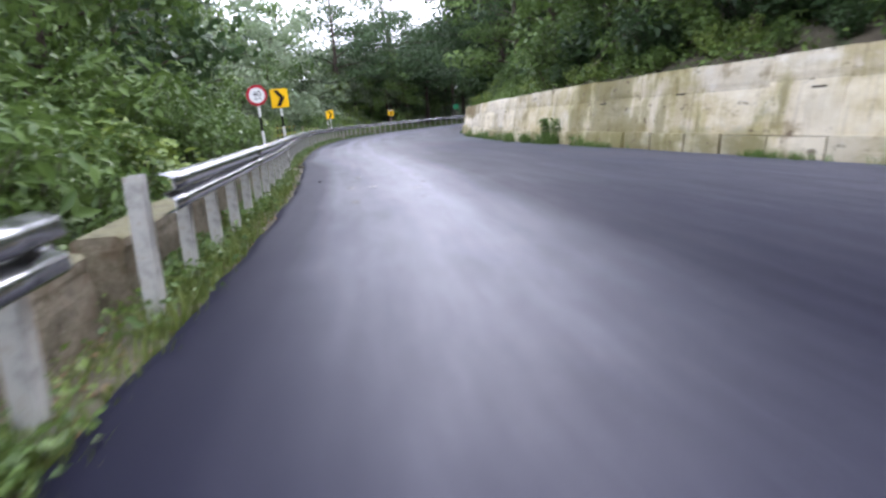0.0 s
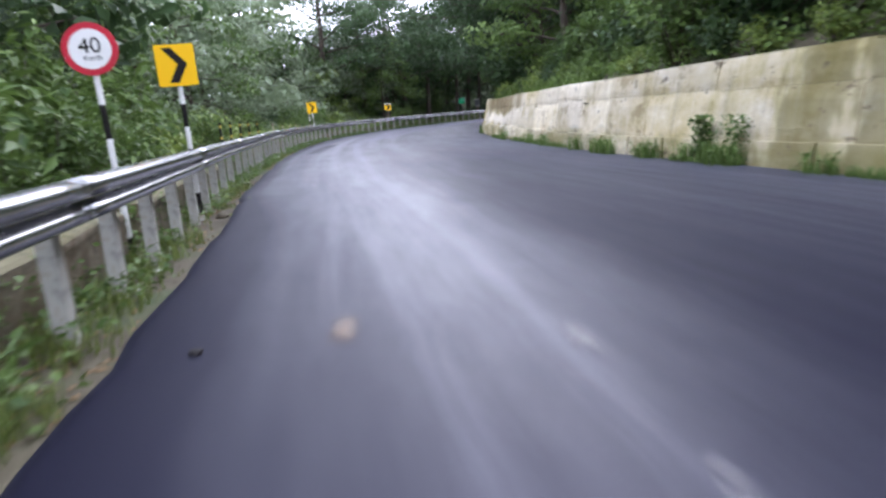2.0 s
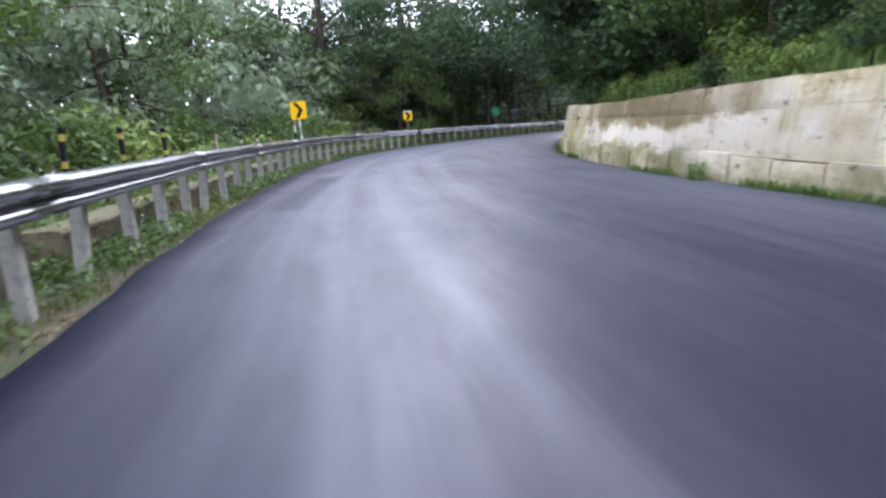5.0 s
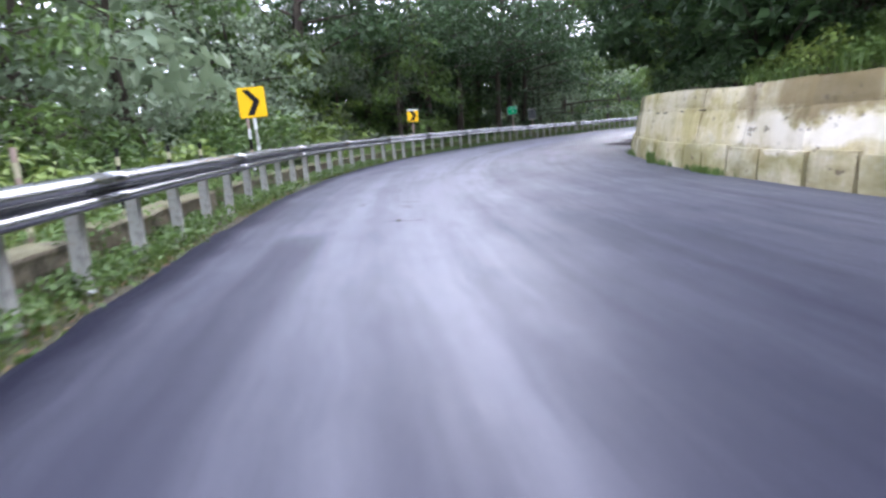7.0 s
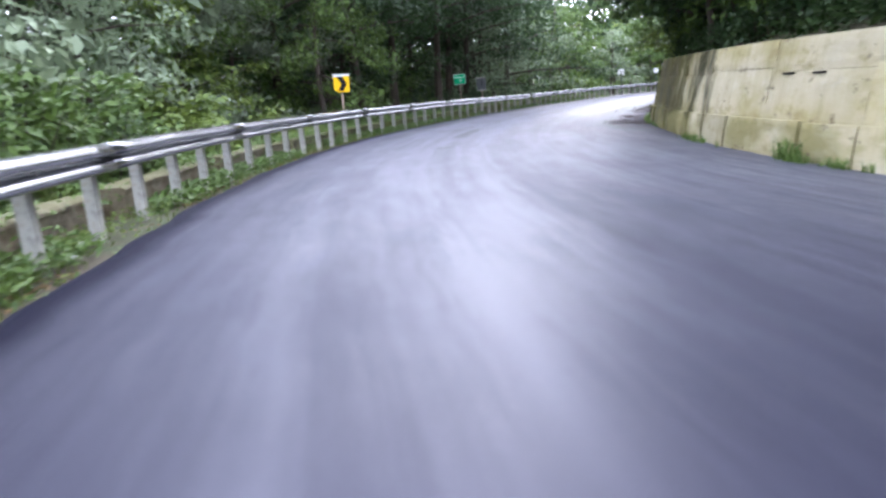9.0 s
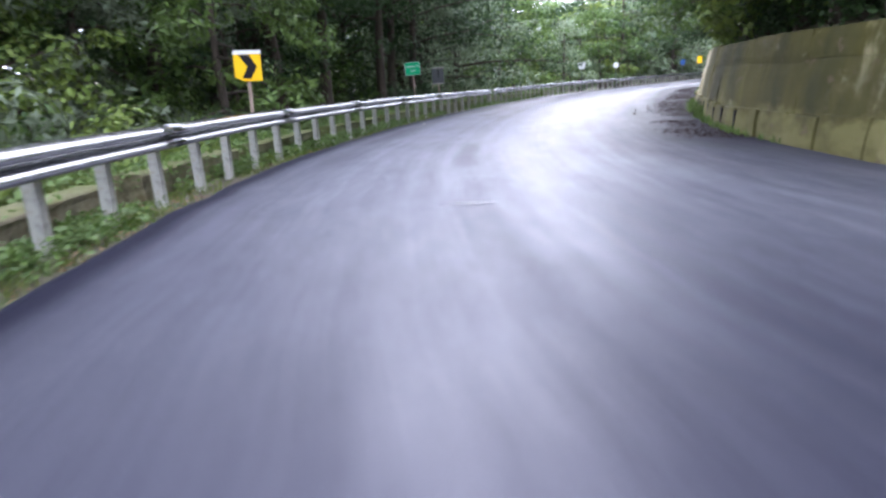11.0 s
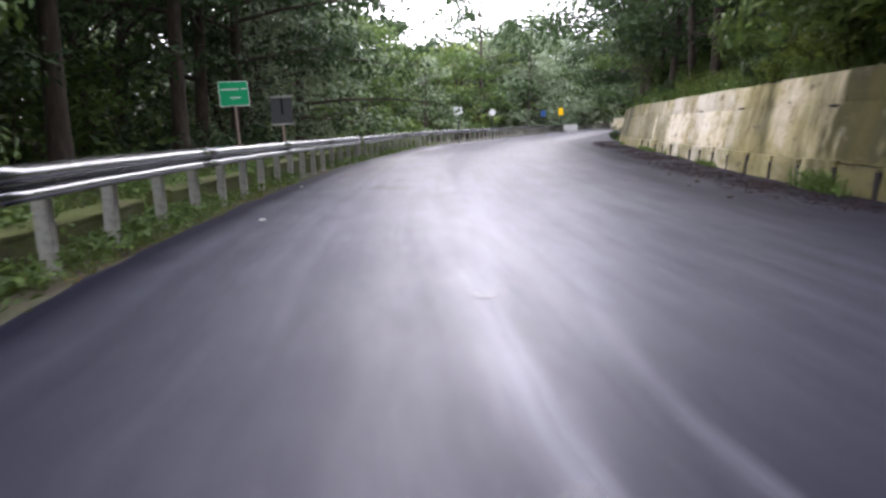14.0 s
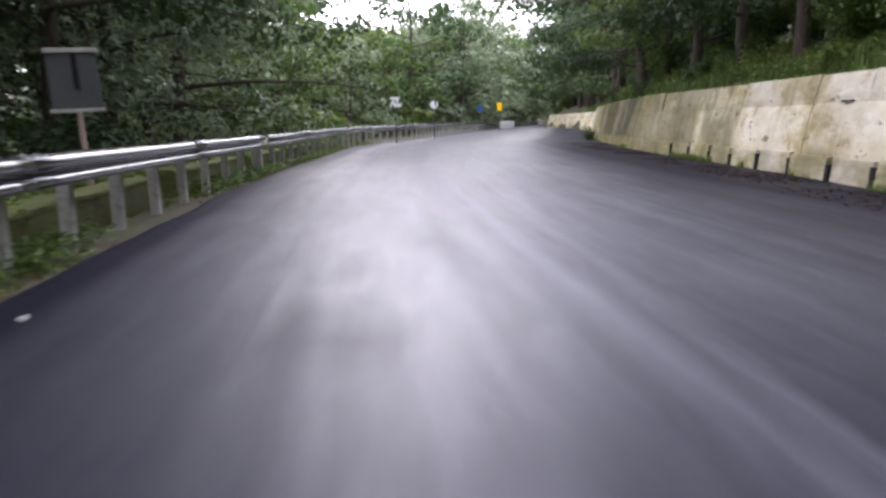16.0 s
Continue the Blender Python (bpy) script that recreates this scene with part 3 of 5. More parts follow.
# ---- retaining wall: battered concrete lifts over a course of foot blocks ----


def swept_block(name, s0, s1, z0f, z1f, front, batter, thick, mat, seed=0, wob=0.02, nz=5):
    """A piece of the wall between two lengths; front is how far its foot stands before the wall line."""
    n = max(2, int((s1 - s0) / 0.3) + 1)
    ss = np.linspace(s0, s1, n)
    verts, uvs, faces = [], [], []
    for s in ss:
        z0, z1 = z0f(s), z1f(s)
        for i in range(nz):
            u = i / (nz - 1)
            z = z0 + (z1 - z0) * u
            w = wob * fbm(s * 1.7 + seed, z * 1.7, 1.0) - (0.015 if i in (0, nz - 1) else 0.0)
            p = WALL.at(s, -front + batter * z - w)
            verts.append((*p, z))
            uvs.append((s, z))
        p = WALL.at(s, thick)
        verts.append((*p, z1 - 0.01))
        uvs.append((s, z1 + 0.5))
        verts.append((*p, z0))
        uvs.append((s, z1 + 1.5))
    m = nz + 2
    for j in range(n - 1):
        for i in range(m):
            faces.append((j * m + i, j * m + (i + 1) % m, (j + 1) * m + (i + 1) % m, (j + 1) * m + i)[::-1])
    faces.append(tuple(range(m)))
    faces.append(tuple(range((n - 1) * m, n * m))[::-1])
    return mesh_from(name, verts, faces, mat, False, uvs)


BATTER = 0.2


def build_wall():
    rng = random.Random(11)
    core = swept_block("wall_retaining", 0.5, WALL_END - 0.1, lambda s: -0.1, lambda s: wall_height(s) - 0.04, -0.1, BATTER, 0.86, SOIL, 1)
    wall = new("wall_retaining", core)
    tagged(wall, "long stained concrete retaining wall with mossy rain streaks along the road", "retaining wall", kind="structure")
    s = 0.5
    while s < WALL_END - 0.6:
        e = min(s + rng.uniform(1.5, 2.9), WALL_END)
        if WALL_END - e < 0.7:
            e = WALL_END
        lift = rng.uniform(-0.02, 0.025)
        split = rng.uniform(0.68, 0.73)
        me = swept_block("concrete_panel", s + 0.006, e - 0.006, lambda q: 0.31, lambda q: wall_height(q) * split, rng.uniform(-0.012, 0.005), BATTER, 0.8, WALLMAT, s, 0.022)
        child("concrete_panel", me, wall)
        me = swept_block("concrete_panel", s + 0.006, e - 0.006, lambda q: wall_height(q) * split + 0.004, lambda q: wall_height(q) + lift, rng.uniform(-0.02, -0.002), BATTER, 0.8, WALLMAT, s + 300, 0.022)
        child("concrete_panel", me, wall)
        s = e
    s = 0.5
    # black boxes in the block gaps stand in for the shade inside
    gap = bm_mesh("drain_slot", box_bm(0.06, 0.12, 0.42, 0.008), BLACK)
    slot_s = (WALL.s_of_y(57), WALL.s_of_y(77))
    while s < WALL_END - 0.5:
        e = min(s + rng.uniform(1.12, 1.3), WALL_END)
        h = rng.uniform(0.285, 0.35)
        wide = slot_s[0] < s < slot_s[1]
        me = swept_block("foot_block", s + (rng.uniform(0.1, 0.15) if wide else rng.uniform(0.03, 0.09)), e - 0.01, lambda q: -0.3, lambda q: h, 0.03 + rng.uniform(0.0, 0.035), 0.1, 0.34, WALLMAT, s + 50, 0.03, 4)
        child("foot_block", me, wall)
        if wide:
            x, y = WALL.at(s + 0.055, -0.02)
            child("drain_slot", gap, wall, "", pose(x, y, 0.04 + rng.uniform(-0.06, 0.03), 0, 3, WALL.yaw(s)))
        s = e
    # solid black boxes on the face imitate the dark inside weep holes
    slot = bm_mesh("weep_slot", box_bm(0.06, 0.28, 0.028, 0.006), BLACK)
    for y, z in ((9.0, 1.05), (12.5, 1.1), (15.8, 1.02), (24.2, 1.0), (29.0, 0.98), (43.6, 1.0), (44.9, 1.0), (46.4, 0.99), (47.2, 1.0), (61.0, 1.12), (64.0, 1.15), (67.5, 1.2), (70.5, 1.2)):
        q = WALL.s_of_y(y)
        x, yy = WALL.at(q, BATTER * z + 0.018)
        child("weep_slot", slot, wall, "", pose(x, yy, z, 0, 0, WALL.yaw(q)))
    return wall


wall = build_wall()


# ---- guardrail ----
BEAM = [(0.0, 0.0), (0.05, 0.006), (0.09, 0.018), (0.103, 0.034), (0.094, 0.078), (0.082, 0.094), (0.035, 0.118), (0.02, 0.131), (0.03, 0.143),
        (0.094, 0.156), (0.105, 0.168), (0.09, 0.224), (0.078, 0.241), (0.045, 0.256), (0.0, 0.266)]


def rail_low(s):
    """Height of the beam's lower edge."""
    return float(np.interp(s - S0, (0, 10, 20, 50, 60, 66, 80, 95, 130), (0.62, 0.62, 0.58, 0.575, 0.575, 0.56, 0.5, 0.53, 0.58)))


def beam_mesh(s0, s1):
    loop = BEAM + [(x - 0.006, z) for x, z in BEAM[::-1]]
    n = max(2, int((s1 - s0) / 0.4) + 1)
    verts, faces, m = [], [], len(loop)
    for s in np.linspace(s0, s1, n):
        dz = rail_low(s) + 0.01 * fbm(s, 2, 0.25)
        dx = 0.055 + 0.015 * fbm(s, 5, 0.25)
        for x, z in loop:
            verts.append((*RAIL.at(s, dx + x), dz + z))
    for j in range(n - 1):
        for i in range(m):
            faces.append((j * m + i, j * m + (i + 1) % m, (j + 1) * m + (i + 1) % m, (j + 1) * m + i))
    faces += [tuple(range(m))[::-1], tuple(range((n - 1) * m, n * m))]
    return mesh_from("beam", verts, faces, STEEL, True)


def channel_bm(w, d, z0, z1, t=0.012):
    """An upright channel section, its web towards the road (+x)."""
    o = [(-d, -w / 2), (0, -w / 2), (0, w / 2), (-d, w / 2), (-d, w / 2 - t), (-t, w / 2 - t), (-t, -w / 2 + t), (-d, -w / 2 + t)]
    bm = bmesh.new()
    f = bm.faces.new([bm.verts.new((x, y, z0)) for x, y in o])
    r = bmesh.ops.extrude_face_region(bm, geom=[f])
    bmesh.ops.translate(bm, vec=(0, 0, z1 - z0), verts=[v for v in r["geom"] if isinstance(v, bmesh.types.BMVert)])
    return bm


POST = bm_mesh("post", channel_bm(0.11, 0.1, -0.75, 0.22), POSTMAT)
BLOCK = bm_mesh("spacer", box_bm(0.075, 0.1, 0.2, 0.006, (0.035, 0, 0.13)), POSTMAT)
BOLT = bm_mesh("bolt", box_bm(0.02, 0.03, 0.03, 0.006, (0.08, 0, 0.13)), STEEL)


def guardrail(s0, s1, label, first=None, spacing=1.17, plate=()):
    rail = new("guardrail")
    tagged(rail, label, "guardrail", "guardrails along the bend")
    rng = random.Random(int(s0 * 10))
    cut = s0
    while cut < s1 - 0.5:
        e = min(cut + 4.68, s1)
        child("beam", beam_mesh(cut, min(e + 0.12, s1)), rail, "ribbed galvanised steel beam")
        cut = e
    s = s0 + 0.15 if first is None else first
    while s < s1:
        x, y = RAIL.at(s)
        m = pose(x, y, rail_low(s), rng.gauss(0, 1.2), rng.gauss(0, 1.2), RAIL.yaw(s))
        p = child("post", POST, rail, "", m)
        child("spacer", BLOCK, p)
        child("bolt", BOLT, p)
        s += spacing + rng.uniform(-0.05, 0.05)
    for s in plate:
        x, y = RAIL.at(s)
        m = pose(x, y, rail_low(s), 0, 0, RAIL.yaw(s))
        child("end_post", bm_mesh("end_post", channel_bm(0.17, 0.1, -0.75, 0.28), POSTMAT), rail, "broad grey end post", m)
    return rail


guardrail(0.5, S0 - 1.72, "weathered steel guardrail ending at a gap")
guardrail(S0 + 0.12, S0 + 79.6, "long galvanised steel crash barrier on channel posts", S0 + 1.15, plate=(S0, S0 + 79.75))
guardrail(S0 + 80.0, RAIL.length - 12, "distant steel crash barrier beyond the bend", S0 + 80.9)


def rough_bar(name, s0, length, off, outline, mat, wob, seed):
    """A rough bar along the rail with an outline of (across, up)."""
    n, c = max(3, int(length / 0.2)), len(outline)
    verts, faces = [], []
    for j in range(n):
        s = s0 + length * j / (n - 1)
        shrink = 0.96 if j in (0, n - 1) else 1.0
        for x, z in outline:
            w = wob * fbm(s * 2.2 + x * 5, z * 4 + seed, 1.0)
            verts.append((*RAIL.at(s, off + x * shrink + w), z + (wob * 1.2 * fbm(s, 4 + seed, 1.3) if z > 0 else 0)))
    for j in range(n - 1):
        for i in range(c):
            faces.append((j * c + i, j * c + (i + 1) % c, (j + 1) * c + (i + 1) % c, (j + 1) * c + i))
    faces += [tuple(range(c))[::-1], tuple(range((n - 1) * c, n * c))]
    return mesh_from(name, verts, faces, mat, False)


def parapet(s0, length, h, off):
    """A short length of low rough masonry wall behind the rail, with a mossy cap."""
    root = new("parapet")
    tagged(root, "low mossy masonry parapet behind the guardrail", "parapet", "parapets behind the rail")
    a = 0.8 * h
    child("body", rough_bar("body", s0, length, off, [(-0.18, -0.3), (0.18, -0.3), (0.185, 0.3 * a), (0.18, 0.7 * a), (0.18, a), (-0.18, a), (-0.18, 0.5 * a)], PARAPET, 0.022, 1.0), root, "stained rough masonry body")
    child("cap", rough_bar("cap", s0 + 0.01, length - 0.02, off, [(-0.172, a - 0.06), (0.172, a - 0.06), (0.188, a + 0.012), (0.186, h - 0.025), (0.15, h), (0.03, h * 1.01), (-0.15, h), (-0.186, h - 0.02), (-0.186, a + 0.012)], PARAPET, 0.022, 1.0), root, "moss-covered flat cap")


prng = random.Random(3)
ps = 8.0
while ps < S0 + 96:
    pl = prng.uniform(2.6, 4.4)
    ph = float(np.interp(ps - S0, (0, 5, 20, 60, 75, 90), (0.48, 0.46, 0.34, 0.29, 0.36, 0.3)))
    parapet(ps, pl, ph, -0.52 + prng.uniform(-0.03, 0.03))
    ps += pl + prng.uniform(0.5, 1.0)

# ---- signs ----


def banded_pole(parent, z0, z1, r, colours, band=0.28):
    z, i = z1, 0
    while z > z0 + 0.01:
        b = max(z - band, z0)
        part("pole_band" if len(colours) > 1 else "pole", tube_bm(r, b, z), colours[i % len(colours)], parent)
        z, i = b, i + 1


def circle(r, n=40, cx=0.0, cz=0.0):
    return [(cx + r * math.cos(2 * math.pi * i / n), cz + r * math.sin(2 * math.pi * i / n)) for i in range(n)]


def rounded(w, h, r=0.03, n=4):
    out = []
    for cx, cz, a0 in ((w / 2 - r, h / 2 - r, 0), (-w / 2 + r, h / 2 - r, 90), (-w / 2 + r, -h / 2 + r, 180), (w / 2 - r, -h / 2 + r, 270)):
        out += [(cx + r * math.cos(radians(a0 + 90 * i / n)), cz + r * math.sin(radians(a0 + 90 * i / n))) for i in range(n + 1)]
    return out


def text_part(name, body, size, mat, parent, x, z, y):
    cu = bpy.data.curves.new(name, "FONT")
    cu.body, cu.size, cu.align_x, cu.align_y, cu.extrude = body, size, "CENTER", "CENTER", 0.001
    tmp = bpy.data.objects.new(name, cu)
    scene.collection.objects.link(tmp)
    dg = bpy.context.evaluated_depsgraph_get()
    me = bpy.data.meshes.new_from_object(tmp.evaluated_get(dg))
    bpy.data.objects.remove(tmp)
    me.materials.clear()
    me.materials.append(mat)
    return child(name, me, parent, "", pose(x, y, z, 90, 0, 0))


def facing(x, y, tx, ty):
    """Yaw that turns a sign's face (-y) towards a place."""
    return math.degrees(math.atan2(tx - x, -(ty - y)))


def sign_root(name, x, y, yaw, lean, label, category, group=""):
    root = new(name)
    root.matrix_basis = pose(x, y, 0.0, 0, lean, yaw)
    return tagged(root, label, category, group)


def speed_sign():
    x, y = -3.13, 14.6
    g = ground_z(x, y)
    r = sign_root("speed_limit_sign", x, y, facing(x, y, 0.6, 4), -1.5, "round white speed limit sign with red rim on a banded pole", "road sign")
    banded_pole(r, g - 0.2, 1.74, 0.03, (WHITE, BLACK), 0.33)
    plate = part("plate", prism_bm(circle(0.245, cz=1.93), -0.045, -0.033), RED, r, "red-rimmed round plate")
    part("face", prism_bm(circle(0.185, cz=1.93), -0.049, -0.043), WHITE, plate, "white inner disc")
    part("clamp", box_bm(0.09, 0.03, 0.3, 0.004, (0, -0.02, 1.88)), GREY, r)
    text_part("digits", "40", 0.2, BLACK, plate, -0.0, 1.955, -0.0515)
    text_part("unit", "Km/h", 0.075, BLACK, plate, 0.01, 1.845, -0.0515)


def chevron_sign(x, y, z, w, h, tx, ty, poles, label, lean=0.0, worn=False):
    g = ground_z(x, y)
    r = sign_root("chevron_sign", x, y, facing(x, y, tx, ty), lean, label, "road sign", "chevron signs round the bend")
    banded_pole(r, g - 0.2, z - h / 2 + 0.06, 0.03, poles)
    shape, rim = rounded(w, h, 0.02), rounded(w + 0.012, h + 0.012, 0.022)
    if worn:
        shape, rim = ([(-q * w / 2, q * h / 2), (-q * w / 2, -q * h * 0.36), (-q * w * 0.18, -q * h / 2), (q * w / 2, -q * h / 2), (q * w / 2, q * h / 2)] for q in (1.0, 1.02))
    plate = part("plate", prism_bm([(a, b + z) for a, b in shape], -0.045, -0.033), YELLOW, r, "yellow plate with a broken corner" if worn else "yellow plate")
    part("backing_rim", prism_bm([(a, b + z) for a, b in rim], -0.032, -0.022), GREY, r)
    cx = 0.02
    arrow = [(-0.34 + cx, 0.42), (-0.1 + cx, 0.42), (0.27 + cx, 0.02), (0.0 + cx, -0.42), (-0.24 + cx, -0.42), (0.02 + cx, 0.02)]
    if worn:
        arrow = [(-0.32, 0.38), (0.06, 0.38), (0.34, -0.03), (0.08, -0.43), (-0.24, -0.4), (-0.01, -0.03)]
    part("arrow", prism_bm([(a * w, b * h + z) for a, b in arrow], -0.049, -0.044), BLACK, plate, "black chevron arrow")
    if worn:
        part("worn_strip", prism_bm([(-w / 2 - 0.008, z + h * 0.38), (w / 2 + 0.008, z + h * 0.4), (w / 2 + 0.008, z + h / 2 + 0.012), (-w / 2 - 0.008, z + h / 2 + 0.012)], -0.053, -0.047), WHITE, plate, "peeled white top strip")
    part("clamp", box_bm(0.1, 0.02, 0.04, 0.004, (0, -0.024, z - h * 0.3)), GREY, r)
    return r


speed_sign()
chevron_sign(-3.15, 16.53, 1.9, 0.46, 0.5, 0.3, 6, (WHITE, BLACK), "yellow chevron sign on a black and white pole beside the guardrail", -1)
chevron_sign(-7.09, 41.7, 1.69, 0.47, 0.53, -4, 31, (WHITE, POSTMAT), "yellow chevron sign on a white pole with a side post", -2)
chevron_sign(-5.15, 57.8, 1.6, 0.45, 0.5, -4.2, 46, (BROWN_RED,), "battered yellow chevron sign with white peeled top strip", 1, True)


def side_stub(x, y, z1, label, mats, r=0.035, band=0.18):
    st = new("marker_post")
    st.matrix_basis = pose(x, y, 0, prng.uniform(-2, 2), prng.uniform(-2, 2), 0)
    tagged(st, label, "marker post", "marker posts behind the rail")
    banded_pole(st, ground_z(x, y) - 0.2, z1, r, mats, band)
    return st


OCHRE = paint("worn_ochre", (0.42, 0.33, 0.07), 0.7, (0.15, 0.12, 0.06), 0.6)
for y in (24.9, 26.5, 28.2, 30.1, 32.0):
    x, yy = RAIL.at(RAIL.s_of_y(y), -0.8)
    side_stub(x, yy, 1.22, "thin black marker post with narrow dull yellow bands", (BLACK, OCHRE, BLACK, BLACK), 0.032, 0.07)
CREAM = paint("worn_cream", (0.5, 0.46, 0.3), 0.7, (0.2, 0.18, 0.1), 0.6)
for y in (37.4, 39.2, 40.6):
    x, yy = RAIL.at(RAIL.s_of_y(y), -0.8)
    side_stub(x, yy, 1.04, "short worn black and cream banded marker post", (BLACK, CREAM), 0.026, 0.1)
x, yy = RAIL.at(RAIL.s_of_y(42.6), -0.45)
side_stub(x, yy, 1.45, "rusty banded post beside the chevron sign", (BROWN_RED, WHITE, BLACK), 0.03, 0.2)
x, yy = RAIL.at(RAIL.s_of_y(35.35), -0.8)
side_stub(x, yy, 1.1, "small worn rusty red and cream marker post", (BROWN_RED, CREAM), 0.028, 0.13)


def green_sign():
    x, y, z = 0.4, 71.4, 1.78
    r = sign_root("direction_sign", x, y, facing(x, y, -1.5, 57), -2, "green direction sign with white rim on a thin rusty pole", "road sign")
    banded_pole(r, ground_z(x, y) - 0.2, z - 0.2, 0.025, (BROWN_RED,), 3)
    part("rim", prism_bm([(a, b + z) for a, b in rounded(0.58, 0.49, 0.035)], -0.04, -0.028), WHITE, r, "white rim")
    plate = part("plate", prism_bm([(a, b + z) for a, b in rounded(0.552, 0.462, 0.03)], -0.044, -0.038), GREEN, r, "green plate")
    for bx, bz, bw, bh in ((-0.07, 0.085, 0.34, 0.024), (0.2, 0.088, 0.1, 0.024), (0.02, -0.08, 0.2, 0.024)):
        part("lettering_bar", prism_bm([(a + bx, b + bz + z) for a, b in rounded(bw, bh, 0.008)], -0.047, -0.043), WHITE, plate)


def grey_board():
    x, y, z = 1.85, 73.5, 1.5
    r = sign_root("sign_board", x, y, facing(x, y, -1, 60), -2, "grey weathered board with dark bracket on a pole", "road sign")
    banded_pole(r, ground_z(x, y) - 0.2, 1.2, 0.03, (BROWN_RED,), 3)
    part("panel", prism_bm([(a, b + z) for a, b in rounded(0.5, 0.66, 0.02)], -0.02, -0.008), GREY, r, "grey sheet panel")
    part("top_rail", box_bm(0.54, 0.05, 0.05, 0.006, (0, -0.03, z + 0.32)), POSTMAT, r)
    part("bottom_rail", box_bm(0.54, 0.05, 0.04, 0.006, (0, -0.03, z - 0.32)), POSTMAT, r)
    part("bracket", box_bm(0.05, 0.04, 0.38, 0.006, (0.02, -0.035, z + 0.1)), BLACK, r, "dark bracket")


green_sign()
grey_board()


def small_sign(name, x, y, z, outline, mat, label, tx=0, ty=60):
    r = sign_root(name, x, y, facing(x, y, tx, ty), 0, label, "road sign")
    banded_pole(r, min(0, ground_z(x, y)) - 0.2, z, 0.035, (GREY,), 4)
    part("plate", prism_bm([(a, b + z) for a, b in outline], -0.05, -0.036), mat, r)
    return r


small_sign("white_sign", 16.8, 92.1, 1.89, rounded(0.52, 0.45, 0.02), WHITE, "small white rectangular sign among roadside shrubs")
small_sign("white_sign", 21.6, 96.1, 1.87, circle(0.22, 24), WHITE, "small round white sign among roadside shrubs")
small_sign("yellow_sign", 42.2, 115.7, 2.25, rounded(0.5, 0.75, 0.03), YELLOW, "distant yellow warning sign beside the road")
small_sign("blue_sign", 41.0, 117.2, 2.1, rounded(0.5, 0.6, 0.03), BLUE, "distant small blue sign beside the road")
block = new("barrier_block", bm_mesh("barrier_block", box_bm(1.7, 0.6, 0.85, 0.08), WHITE))
block.matrix_basis = pose(50.5, 124.6, 0.42, 0, 0, -45)
tagged(block, "white painted concrete block at the far roadside", "barrier block")

# ---- plants ----


def leaf_quads(centres, normals, size, aspect, rng, droop=0.0):
    """Folded kite-shaped leaves, two triangles each, as arrays of vertices and faces."""
    n = len(centres)
    normals = normals / np.maximum(np.linalg.norm(normals, axis=1), 1e-6)[:, None]
    axis_v = rng.normal(size=(n, 3))
    axis_v[:, 2] -= droop
    axis_v -= (axis_v * normals).sum(1)[:, None] * normals
    axis_v /= np.maximum(np.linalg.norm(axis_v, axis=1), 1e-6)[:, None]
    side = np.cross(normals, axis_v)
    ln = (size * rng.uniform(0.65, 1.35, n))[:, None]
    wd = ln * aspect
    a = centres - axis_v * ln * 0.5
    b = centres + side * wd * 0.5 + normals * wd * 0.18 - axis_v * ln * 0.08
    c = centres + axis_v * ln * 0.5 - normals * ln * 0.08
    d = centres - side * wd * 0.5 + normals * wd * 0.18 - axis_v * ln * 0.08
    v = np.stack([a, b, c, d], 1).reshape(-1, 3)
    i = np.arange(n)[:, None] * 4
    f = np.concatenate([i + np.array([[0, 1, 2]]), i + np.array([[0, 2, 3]])], 1).reshape(-1, 3)
    return v, f


def tri_mesh(name, v, f, mat):
    me = bpy.data.meshes.new(name)
    me.vertices.add(len(v))
    me.vertices.foreach_set("co", np.asarray(v, dtype=np.float32).ravel())
    me.loops.add(f.size)
    me.loops.foreach_set("vertex_index", np.asarray(f, dtype=np.int32).ravel())
    me.polygons.add(len(f))
    me.polygons.foreach_set("loop_start", np.arange(0, f.size, 3, dtype=np.int32))
    me.update(calc_edges=True)
    me.materials.append(mat)
    return me


def limb(verts, faces, pts, radii, n=7):
    """A tapered bent tube through some points."""
    base = len(verts)
    for k, (p, r) in enumerate(zip(pts, radii)):
        d = (pts[min(k + 1, len(pts) - 1)] - pts[max(k - 1, 0)])
        d = d / max(np.linalg.norm(d), 1e-6)
        e1 = np.cross(d, (0.3, 0.9, 0.1))
        e1 /= np.linalg.norm(e1)
        e2 = np.cross(d, e1)
        for i in range(n):
            a = 2 * math.pi * i / n
            verts.append(tuple(p + r * (math.cos(a) * e1 + math.sin(a) * e2)))
    for k in range(len(pts) - 1):
        for i in range(n):
            faces.append((base + k * n + i, base + k * n + (i + 1) % n, base + (k + 1) * n + (i + 1) % n, base + (k + 1) * n + i))
    faces.append(tuple(base + (len(pts) - 1) * n + i for i in range(n)))


